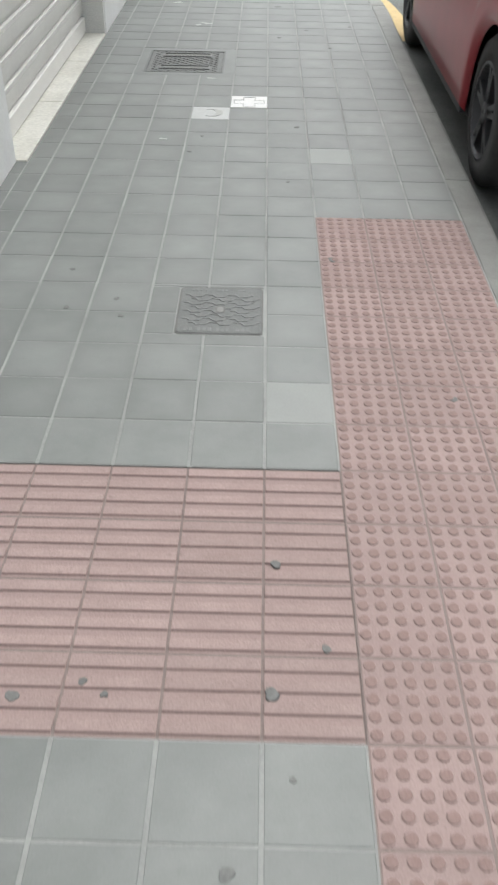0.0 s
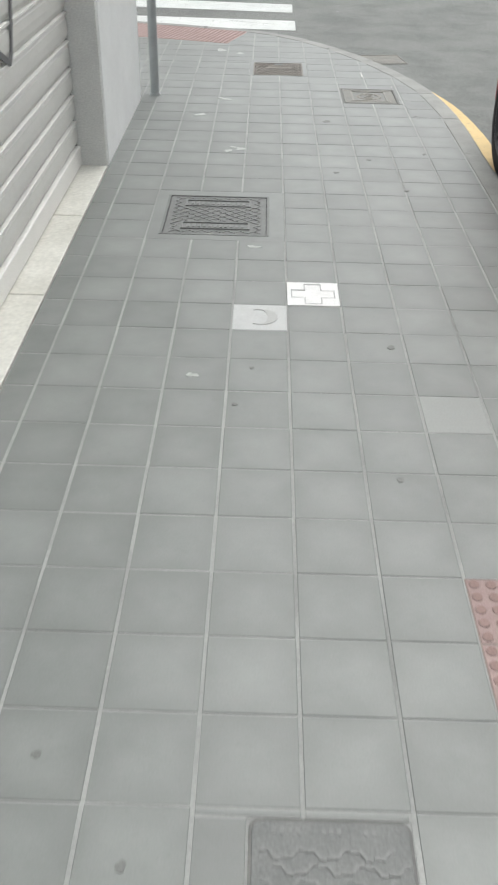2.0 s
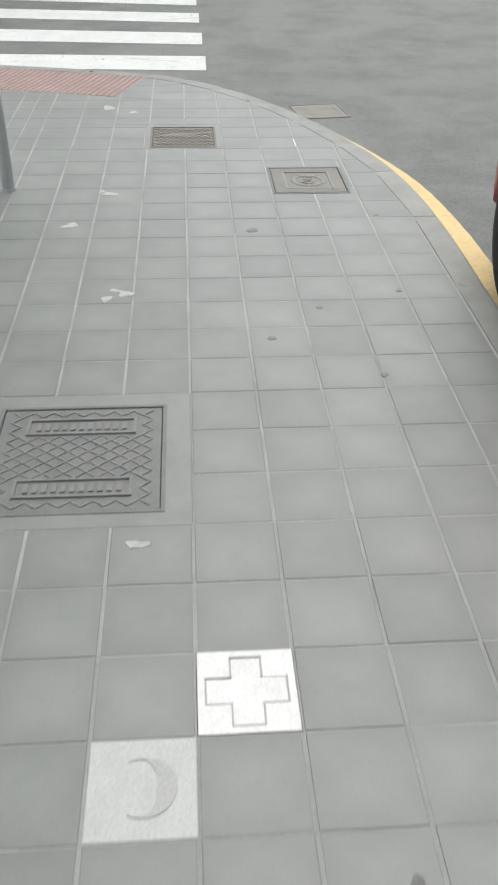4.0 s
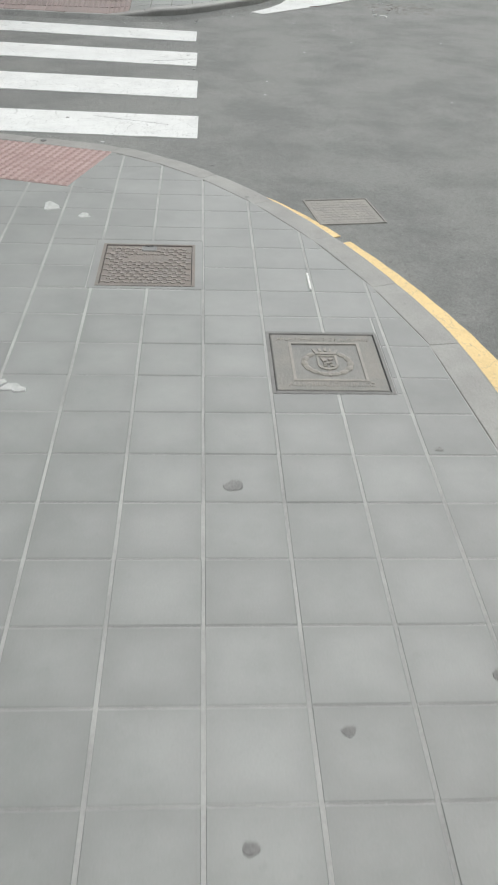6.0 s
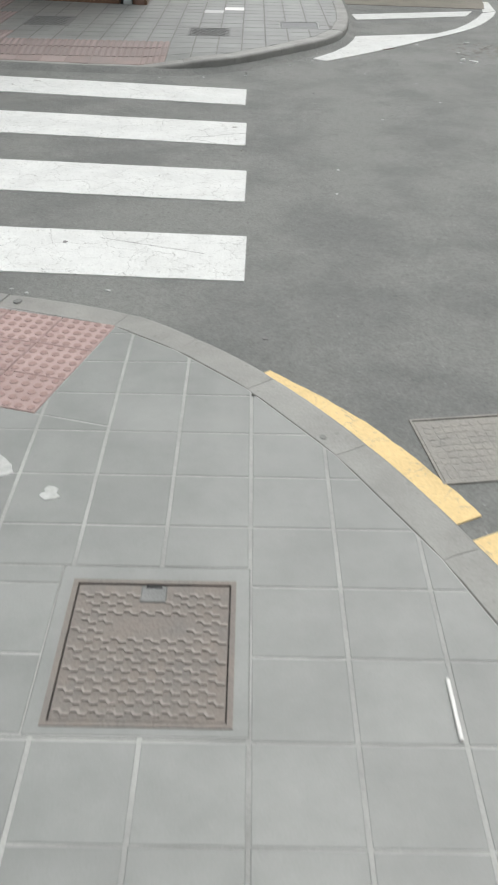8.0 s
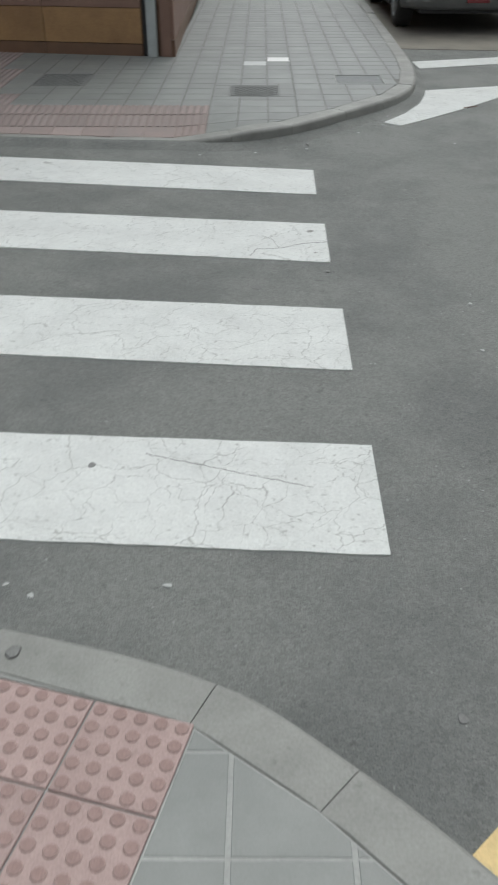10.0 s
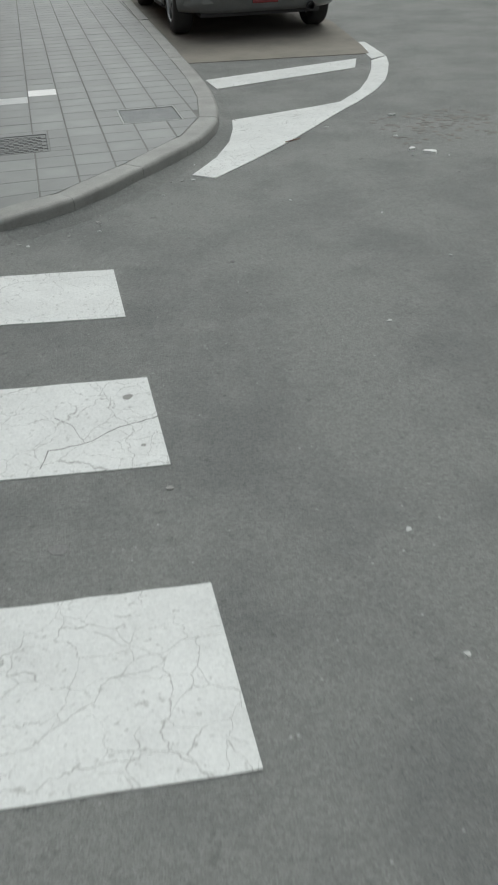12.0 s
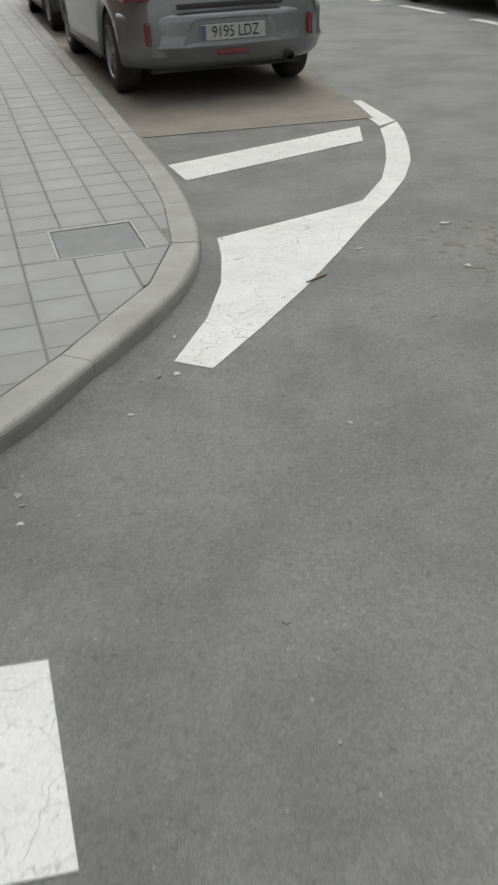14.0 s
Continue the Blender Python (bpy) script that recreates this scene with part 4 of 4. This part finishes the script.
for x, y, l, w in ((-0.012, 0.012, 0.014, 0.024), (0.012, 0.014, 0.016, 0.012), (0.0, -0.012, 0.03, 0.008), (0.012, -0.026, 0.012, 0.012), (-0.010, -0.028, 0.012, 0.008)):
    bar(bm, x, y, l, w, 0.3, -0.006, 0.002)
bar(bm, 0, -0.078, 0.010, 0.03, 0, -0.006, 0.0018)
part("shield", bm, M_LID_HIGH, ob, "raised shield")
bm = bmesh.new()
bar(bm, 0, 0.054, 0.072, 0.014, 0, -0.006, 0.0018)
for k in range(5):
    bar(bm, -0.036 + 0.018 * k, 0.070 + 0.004 * (2 - abs(k - 2)), 0.009, 0.02, 0.15 * (2 - k), -0.006, 0.0018)
part("crown", bm, M_LID_HIGH, ob, "raised crown")

# cover in the road
ob, a, b = lid_base("road_cover", 0.743, 4.753, 1.083, 5.097, M_PATCH_PALE, "pale worn square cover set in the asphalt", z=ROAD_Z + 0.004, frame_mat=M_PATCH_PALE, f=0.008)
ob.matrix_basis = pose(0.913, 4.925, ROAD_Z + 0.004, 0, 0, 8.5)
bm = bmesh.new()
for i in range(-4, 5):
    for j in range(-4, 5):
        bar(bm, i * 0.032 + RNG.uniform(-.003, .003), j * 0.033 + RNG.uniform(-.003, .003), 0.026, 0.026, RNG.uniform(-.2, .2), -0.004, -0.0012)
part("studs", bm, M_PATCH_PALE, ob, "worn raised studs")
FAR_LIDS = []
for nm, (x0, y0, x1, y1), mat, lab in (("dark_far_cover", (-2.0, 11.66, -1.57, 12.17), M_IRON, "dark iron cover in the far pavement"),
                                       ("ribbed_far_cover", (-0.405, 11.28, -0.02, 11.70), M_IRON, "grey ribbed iron cover in the far pavement"),
                                       ("grey_far_cover", (0.455, 11.765, 0.845, 12.165), M_SLATE, "smooth grey cover near the far kerb")):
    ob, a, b = lid_base(nm, x0, y0, x1, y1, mat, lab, frame_mat=M_PALE_TILE if mat is M_SLATE else None)
    if mat is not M_SLATE:
        part("tread", wave_tread(bmesh.new(), a, b, 0.055, 0.04, lambda x, y: True), M_RUST_HIGH if mat is M_RUST else M_IRON, ob)
    FAR_LIDS.append(rect(x0, y0, x1, y1))

# ---- spots, splashes and litter ----


def blob(name, x, y, r, mat, label, category, z=0.0, stretch=1.0, rough=0.25, h=0.0025):
    bm = bmesh.new()
    n = 14
    r *= 0.85 if name == "gum_spot" else 1.0
    ph = [RNG.uniform(0, 6.28) for _ in range(3)]
    ring = [(r * stretch * (1 + rough * (math.sin(2 * t + ph[0]) * .5 + math.sin(3 * t + ph[1]) * .35 + math.sin(5 * t + ph[2]) * .25)) * math.cos(t),
             r * (1 + rough * (math.sin(2 * t + ph[0]) * .5 + math.sin(3 * t + ph[1]) * .35 + math.sin(5 * t + ph[2]) * .25)) * math.sin(t))
            for t in [2 * math.pi * k / n for k in range(n)]]
    lo = [bm.verts.new((p, q, -0.004)) for p, q in ring]
    hi = [bm.verts.new((p * .9, q * .9, h)) for p, q in ring]
    for i in range(n):
        j = (i + 1) % n
        bm.faces.new((lo[i], lo[j], hi[j], hi[i]))
    bm.faces.new(hi)
    bm.faces.new(lo[::-1])
    ob = link(name, bm, mat)
    ob.location = (x, y, z)
    return tagged(ob, label, category, "stains on the ground")


for x, y, r in ((0.29, 2.59, .031), (0.49, 1.83, .017), (0.29, 1.60, .018), (0.82, 1.96, .016), (0.64, 1.34, .017), (0.88, 2.76, .014), (0.42, 4.82, .014),
                (0.37, -0.31, .018), (0.31, -1.08, .014), (-0.18, -0.71, .012), (-0.33, -2.22, .014), (-0.53, -2.0, .013), (-0.30, -2.34, .013),
                (-0.50, -2.29, .014), (0.47, -1.87, .022), (0.79, -2.80, .017), (0.15, -4.25, .018), (0.27, -4.07, .009), (-0.13, -0.48, .011)):
    blob("gum_spot", x, y, r, M_GUM, "dark trodden gum spot on the paving", "gum spot", near_z(x, y) + 0.0005, h=0.001)
for x, y, r in ((-0.31, -3.90, .018), (-0.17, -3.86, .012), (0.23, -3.88, .02), (0.35, -3.76, .013), (0.24, -3.51, .015), (-0.12, -3.89, .01)):
    blob("gum_spot", x, y, r, M_GUM, "dark trodden gum spot on the pink ribs", "gum spot", 0.0022, h=0.0012)
blob("gum_spot", -0.675, 5.70, .02, M_GUM, "dark trodden gum spot on the kerb", "gum spot", near_z(-0.675, 5.70) + .002)
for x, y in ((0.26, 5.61), (0.666, 9.577)):
    blob("gum_spot", x, y, .014, M_GUM, "dark trodden gum spot on the asphalt", "gum spot", ROAD_Z + 0.001)
for x, y, r, s in ((-0.48, 4.64, .045, 1.0), (-0.32, 4.53, .026, 1.2), (-0.37, 3.07, .03, 1.1), (-0.41, 3.10, .02, .7), (-0.52, 2.67, .03, 1.2),
                   (-0.24, 1.97, .035, .7), (-0.31, 1.93, .03, .6), (-0.28, 2.0, .016, 1.5), (-0.14, 0.56, .018, 1.5), (-0.33, -0.54, .016, 1.2)):
    blob("paint_splash", x, y, r, M_SPLASH, "small dried white splash on the paving", "splash", near_z(x, y) + .0005, stretch=s, rough=0.55, h=0.0018)
for x, y, r in ((2.16, 10.88, .028), (2.08, 10.97, .018)):
    blob("paper_scrap", x, y, r, M_LITTER, "crumpled white paper scrap on the asphalt", "litter", ROAD_Z + .002, stretch=1.4, rough=.6, h=0.009)
for k in range(46):
    t = RNG.random()
    if k < 24:
        i = RNG.randrange(4, 10)
        p, q = FAR_KERB[i], FAR_KERB[i + 1]
        x, y = p[0] + (q[0] - p[0]) * t + RNG.uniform(.04, .22), p[1] + (q[1] - p[1]) * t - RNG.uniform(.02, .22)
    else:
        x, y = RNG.uniform(0.3, 2.6), RNG.uniform(5.8, 11.0)
    blob("pebble", x, y, RNG.uniform(.004, .010), M_KERB if k % 3 else M_SPLASH, "small pale bit of grit on the asphalt", "pebble", ROAD_Z, rough=.5,
         h=RNG.uniform(.002, .006))
stick = link("white_stick", boxed(-0.004, 0.004, -0.075, 0.075, 0.0, 0.006, 0.002), M_LITTER)
stick.location = (0.62, 3.865, 0.001)
tagged(stick, "thin white stick lying on the paving", "litter")


def stripe_crack(line, width, label):
    """A dark crack along a bent line, with small jitter."""
    crack = tagged(empty("stripe_crack"), label, "crack", kind="structure")
    pts = []
    for (x0, y0), (x1, y1) in zip(line, line[1:]):
        n = max(2, int(math.dist((x0, y0), (x1, y1)) / 0.02))
        pts += [(x0 + (x1 - x0) * k / n + RNG.uniform(-.002, .002), y0 + (y1 - y0) * k / n + RNG.uniform(-.004, .004)) for k in range(n)]
    bm = bmesh.new()
    for (x0, y0), (x1, y1) in zip(pts, pts[1:]):
        d = max(1e-5, math.hypot(x1 - x0, y1 - y0))
        w = width * RNG.uniform(0.5, 1.2) / 2
        nx, ny = -(y1 - y0) / d * w, (x1 - x0) / d * w
        prism(bm, [(x0 - nx, y0 - ny), (x1 - nx, y1 - ny), (x1 + nx, y1 + ny), (x0 + nx, y0 + ny)], ROAD_Z, ROAD_Z + 0.0046)
    part("crack_line", bm, M_GUM, crack)


stripe_crack([(-0.50, 6.572), (-0.25, 6.487), (0.015, 6.40)], 0.0028, "long thin dark crack across a white stripe")
stripe_crack([(0.165, 8.402), (0.04, 8.375), (-0.07, 8.31), (-0.18, 8.30), (-0.21, 8.19)], 0.0038, "forked dark crack in a white stripe")
stripe_crack([(-0.07, 8.31), (-0.10, 8.42), (-0.16, 8.50)], 0.002, "fine crack in a white stripe")
# broken patch in the asphalt
bm = bmesh.new()
for i in range(16):
    for j in range(15):
        x, y = 2.10 + i * 0.052 + RNG.uniform(-.02, .02), 11.02 + j * 0.052 + i * .012 + RNG.uniform(-.02, .02)
        if RNG.random() < 0.75 - 0.5 * math.hypot((i - 7.5) / 8, (j - 7) / 7.5):
            bar(bm, x, y, RNG.uniform(.02, .055), RNG.uniform(.015, .04), RNG.uniform(-1.5, 1.5), ROAD_Z - .01, ROAD_Z + RNG.uniform(.0004, .0014))
tagged(link("road_patch", bm, M_PATCH), "rough worn brownish patch in the asphalt", "road patch", kind="structure")
for x, y, r in ((0.70, 11.05, .016), (1.113, 11.777, .014), (0.81, 11.153, .010), (0.718, 10.786, .011), (1.77, 11.65, .010), (2.28, 11.80, .018),
                (2.10, 11.28, .014), (0.70, 7.69, .007), (1.097, 8.832, .008), (0.66, 7.27, .007), (-0.383, 6.0, .008), (-0.71, 5.96, .008), (-0.78, 6.0, .006)):
    blob("pebble", x, y, r, M_SPLASH, "pale bit of grit on the asphalt", "pebble", ROAD_Z, rough=.5, h=r * 0.5, stretch=1.3)
blob("gum_spot", -0.654, 6.51, .016, M_GUM, "dark trodden gum spot on a white stripe", "gum spot", ROAD_Z + 0.0042, h=0.001)
for x, y, r in ((0.085, 8.548, .018), (0.098, 8.256, .008), (0.139, 8.027, .01)):
    blob("worn_spot", x, y, r, M_KERB, "small worn spot in a white stripe", "worn spot", ROAD_Z + 0.0042, h=0.0006)
blob("gum_spot", -0.174, 7.851, .03, M_GUM, "broad dark spot on the asphalt", "gum spot", ROAD_Z + 0.0005, h=0.0008)
twig = tagged(empty("twig", 1.46, 11.39, ROAD_Z + 0.006, 25), "small dry brown twig on the asphalt", "twig")
part("stem", boxed(-0.06, 0.06, -0.003, 0.003, -0.003, 0.003, 0.001), M_STONE_DARK, twig)
fork = part("side_stem", boxed(-0.025, 0.025, -0.002, 0.002, -0.002, 0.002, 0.0008), M_STONE_DARK, twig)
fork.matrix_basis = pose(0.02, 0.016, 0.0, 0, 0, 48)

# ---- paving, piece by piece ----


def slab_piece(bm, poly, gx, zf, mat=0, c=0.0018, cx=0.0, cy=0.0):
    """One paving slab with sloped edges on a convex polygon."""
    base_ring = inset(poly, gx)
    top_ring = inset(poly, gx + c)
    if len(base_ring) < 3 or len(top_ring) != len(base_ring) or area(top_ring) < 1e-4:
        return False
    r0 = [bm.verts.new((x - cx, y - cy, zf(x, y) - 0.03)) for x, y in base_ring]
    r1 = [bm.verts.new((x - cx, y - cy, zf(x, y) - c)) for x, y in base_ring]
    r2 = [bm.verts.new((x - cx, y - cy, zf(x, y))) for x, y in top_ring]
    for p, q in ((r0, r1), (r1, r2)):
        for i in range(len(p)):
            j = (i + 1) % len(p)
            bm.faces.new((p[i], p[j], q[j], q[i])).material_index = mat
    bm.faces.new(r2).material_index = mat
    return True


def flat(x, y):
    return 0.0


def mesh_of(name, bm, mats):
    me = bpy.data.meshes.new(name)
    bmesh.ops.recalc_face_normals(bm, faces=bm.faces)
    bm.to_mesh(me)
    bm.free()
    for m in mats:
        me.materials.append(m)
    return me


H = S / 2
CELL = rect(-H, -H, H, H)
GREY = rect(-H + 0.0014, -H - 0.0011, H - 0.0014, H + 0.0011)


def grey_mesh(name, mat):
    bm = bmesh.new()
    slab_piece(bm, GREY, 0.0024, flat)
    return mesh_of(name, bm, [mat])


def rib_mesh(name, across, mats):
    bm = bmesh.new()
    # floor and flanks take the darker pink, relief shade painted in
    slab_piece(bm, CELL, 0.002, lambda x, y: -0.004, c=0.002, mat=1)
    p = S / 4
    for k in range(4):
        m = -H + p * (k + 0.5)
        prof = ((-0.018, -0.006), (-0.0135, 0.0015), (0.0135, 0.0015), (0.018, -0.006))
        e = H - 0.004
        rows = []
        for s in (-e, e):
            rows.append([bm.verts.new(((s, m + d, z) if across else (m + d, s, z))) for d, z in prof])
        for i in range(3):
            bm.faces.new((rows[0][i], rows[0][i + 1], rows[1][i + 1], rows[1][i])).material_index = 0 if i == 1 else 1
        for r in rows:
            bm.faces.new(r)
    return mesh_of(name, bm, mats)


def dot_mesh(name):
    bm = bmesh.new()
    slab_piece(bm, CELL, 0.0025, flat, c=0.002)
    p = S / 5
    n = 10
    for i in range(5):
        for j in range(5):
            x, y = -H + p * (i + .5), -H + p * (j + .5)
            rings = [[bm.verts.new((x + r * math.cos(2 * math.pi * k / n), y + r * math.sin(2 * math.pi * k / n), z)) for k in range(n)]
                     for r, z in ((0.0155, -0.001), (0.0125, 0.0036))]
            for k in range(n):
                q = (k + 1) % n
                bm.faces.new((rings[0][k], rings[0][q], rings[1][q], rings[1][k])).material_index = 2
            bm.faces.new(rings[1]).material_index = 1
    return mesh_of(name, bm, [M_PINK, M_DOT, M_DOT_EDGE])


def cross_mesh(name):
    """White slab with a sunk cross."""
    bm = bmesh.new()
    u = 0.031
    a, b = u, 0.084
    cross = [rect(-a, -b, a, b), rect(-b, -a, -a, a), rect(a, -a, b, a)]
    pieces = minus(minus(minus([inset(CELL, .002)], cross[0]), cross[1]), cross[2])
    for p in pieces:
        prism(bm, p, -0.03, 0.002)
    # grey outline paints the shade along the edges of the sunk cross
    e = 0.004
    rim = [rect(-a - e, -b - e, a + e, b + e), rect(-b - e, -a - e, -a - e, a + e), rect(a + e, -a - e, b + e, a + e)]
    for p in minus(minus(minus(rim, cross[0]), cross[1]), cross[2]):
        prism(bm, p, -0.03, 0.0024, mat=2)
    bm2 = inset(CELL, .003)
    prism(bm, bm2, -0.03, 0.0, mat=1)
    return mesh_of(name, bm, [M_WHITE_TILE, M_WHITE_TILE, M_CROSS_SHADE])


def moon_mesh(name):
    """Worn white slab with a faint raised crescent."""
    bm = bmesh.new()
    slab_piece(bm, CELL, 0.002, lambda x, y: 0.001)
    n = 18
    for k in range(n):
        q = []
        for t in (k / n, (k + 1) / n):
            w = radians(-120 + 240 * t)
            q.append(((0.062 * math.cos(w) + 0.005, 0.062 * math.sin(w)), ((0.062 - 0.026 * math.sin(math.pi * t)) * math.cos(w) + 0.005 - 0.012 * math.sin(math.pi * t), (0.062 - 0.012 * math.sin(math.pi * t)) * math.sin(w))))
        poly = [q[0][0], q[1][0], q[1][1], q[0][1]]
        if abs(area(poly)) > 1e-7:
            prism(bm, poly if area(poly) > 0 else poly[::-1], -0.003, 0.0035, mat=1)
    return mesh_of(name, bm, [M_DIM_TILE, M_FAINT])


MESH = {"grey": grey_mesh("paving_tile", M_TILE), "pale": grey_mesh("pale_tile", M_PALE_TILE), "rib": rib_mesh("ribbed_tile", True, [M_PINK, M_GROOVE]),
        "rib_y": rib_mesh("ribbed_tile_lengthways", False, [M_PINK_OLD, M_GROOVE_OLD]), "dot": dot_mesh("dotted_tile"), "cross": cross_mesh("cross_tile"),
        "moon": moon_mesh("crescent_tile"), "white": grey_mesh("white_tile", M_WHITE_TILE), "dim": grey_mesh("dim_tile", M_DIM_TILE)}
NAMES = {"grey": "paving_tile", "pale": "pale_tile", "rib": "ribbed_tile", "rib_y": "ribbed_tile", "dot": "dotted_tile", "cross": "cross_tile",
         "moon": "crescent_tile", "white": "white_tile", "dim": "worn_white_tile"}
LABELS = {"cross": "white tile with a sunk cross", "moon": "worn white tile with a faint crescent", "white": "bright white tile", "dim": "worn whitish tile"}


def place(kind, x, y, z, parent, turn=0.0):
    ob = new(NAMES[kind], MESH[kind])
    ob.parent = parent
    ob.matrix_basis = pose(x, y, z, 0, 0, turn)
    if kind in LABELS:
        tagged(ob, LABELS[kind])
    return ob


def pave(name, label, mortar, gx, gy, i_range, j_range, regions, kerb_in, holes, zf, kind_of, single):
    """Lays tiles on a grid; those for which single() holds are pieces of their own, the others are joined."""
    top = tagged(empty(name), label, "pavement", kind="structure")
    planes = []
    for p, q in zip(kerb_in, kerb_in[1:]):
        dx, dy = q[0] - p[0], q[1] - p[1]
        d = math.hypot(dx, dy)
        planes.append((dy / d, -dx / d, (dy * p[0] - dx * p[1]) / d))
    rest, bed = bmesh.new(), bmesh.new()
    for j in range(*j_range):
        for i in range(*i_range):
            x0, y0 = gx + i * S, gy + j * S
            cx, cy = x0 + H, y0 + H
            cell = rect(x0, y0, x0 + S, y0 + S)
            lean = [(-1, 0, -(x0 + 0.0018)), (1, 0, x0 + S - 0.0018)]
            for region in regions:
                poly = cell
                for a, b, c in list(region) + planes:
                    poly = clip(poly, a, b, c)
                    if len(poly) < 3:
                        break
                if area(poly) < 4e-4:
                    continue
                polys = [poly]
                for hole in holes:
                    polys = minus(polys, hole)
                whole = len(polys) == 1 and abs(area(polys[0]) - S * S) < 1e-6
                level = all(abs(zf(x, y)) < 1e-6 for x, y in cell)
                kind = kind_of(i, j, cx, cy)
                for p in polys:
                    if kind == "cross":
                        continue
                    f = [bed.verts.new((x, y, zf(x, y) - (0.0045 if kind in ("rib", "rib_y") else 0.0012))) for x, y in p]
                    bed.faces.new(f).material_index = 1 if kind in ("rib", "rib_y", "dot") else 0
                if whole and kind != "grey":
                    o = place(kind, cx, cy, zf(cx, cy), top)
                    if not level:
                        dy, dx = (zf(cx, cy + H) - zf(cx, cy - H)) / S, (zf(cx + H, cy) - zf(cx - H, cy)) / S
                        o.matrix_basis = pose(cx, cy, zf(cx, cy) + 0.002, math.degrees(dy), -math.degrees(dx), 0)
                elif whole and level and single(i, j):
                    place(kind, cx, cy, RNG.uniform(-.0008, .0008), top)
                else:
                    for p in polys:
                        for a, b, cc in lean:
                            p = clip(p, a, b, cc)
                        if len(p) < 3:
                            continue
                        if kind in ("rib", "rib_y", "dot") and area(p) > 0.003:
                            bm = bmesh.new()
                            if slab_piece(bm, p, 0.0024, zf):
                                part("cut_tile", bm, M_PINK_OLD if kind == "rib_y" else M_PINK, top)
                            else:
                                bm.free()
                        elif len(polys) + (not whole) > 1 and single(i, j) and area(p) > 0.004:
                            bm = bmesh.new()
                            if slab_piece(bm, p, 0.0024, zf):
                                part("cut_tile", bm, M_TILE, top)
                            else:
                                bm.free()
                        else:
                            slab_piece(rest, p, 0.0024, zf)
    tagged(part("joined_tiles", rest, M_TILE_JOINED, top), kind="stuff")
    part("mortar_bed", bed, [mortar, M_PINK_JOINT], top, "mortar joints")
    return top


def near_kind(i, j, x, y):
    if (i, j) == (0, 0):
        return "cross"
    if (i, j) == (-1, -1):
        return "moon"
    if 2 <= i <= 4 and j < -7:
        return "dot"
    if i < 2 and -19 <= j < -15:
        return "rib"
    if (i, j) in ((1, -14), (2, -4)):
        return "pale"
    return "grey"


A = radians(15)
U, V = (-math.cos(A), math.sin(A)), (-math.sin(A), -math.cos(A))
P0 = (-0.28, 5.525)
COLS, ROWS = 11, 3
at = lambda u, v: (P0[0] + U[0] * u * S + V[0] * v * S, P0[1] + U[1] * u * S + V[1] * v * S)
block = [at(COLS, 0), at(COLS, ROWS), at(0, ROWS), at(0, 0)]
holes = [rect(-0.105, -2.452, 0.203, -2.118), rect(-3 * S, 3 * S, 0, 6 * S), rect(-S - 0.02, 3.79, S, 4.26), rect(0.425, 3.052, 0.813, 3.452), block]
pave("pavement_near", "grey square paving slabs with pale mortar joints", M_MORTAR, 0, 0, (-43, 6), (-40, 31),
     [[(-1, 0, 0.948)], [(1, 0, -0.948), (-1, 0, 1.01), (0, 1, -0.895)], [(1, 0, -0.948), (0, -1, -3.052)]], NEAR_IN, holes, near_z, near_kind,
     lambda i, j: i >= -5 and (-14 <= j < 17))
corner = tagged(empty("dropped_kerb_paving"), "pink dotted warning tiles at the dropped kerb", "pavement", kind="structure")
for u in range(COLS):
    for v in range(ROWS):
        x, y = at(u + .5, v + .5)
        sl = (near_z(x, y + .05) - near_z(x, y - .05)) / .1
        o = place("dot", x, y, near_z(x, y) + 0.001, corner, -15.0)
        o.matrix_basis = pose(x, y, near_z(x, y) + .001, math.degrees(math.atan(sl)), 0, -15.0)
bm = bmesh.new()
grid = [[bm.verts.new((*at(u, v), near_z(*at(u, v)) - 0.006)) for v in range(ROWS + 1)] for u in range(COLS + 1)]
for u in range(COLS):
    for v in range(ROWS):
        bm.faces.new((grid[u][v], grid[u + 1][v], grid[u + 1][v + 1], grid[u][v + 1]))
part("mortar_bed", bm, M_MORTAR, corner)

FX, FY = -0.11, 12.83


def far_kind(i, j, x, y):
    if (i, j) == (0, 0):
        return "white"
    if (i, j) == (-1, -1):
        return "dim"
    if y < 10.86 and x < -0.40 - 0.35 * (y - 10.2):
        return "rib_y"
    if x < -2.02 - 0.2 * (y - 11):
        return "rib_y"
    return "grey"


pave("pavement_far", "grey square paving slabs on the far corner", M_MORTAR_OLD, FX, FY, (-42, 9), (-14, 60),
     [[(0, 1, 13.04)], [(0, -1, -13.04), (-1, 0, 1.0)], [(0, -1, -13.04), (1, 0, -1.0), (0, 1, 14.0)]], FAR_IN, FAR_LIDS, far_z, far_kind,
     lambda i, j: i >= -6 and j < 16)
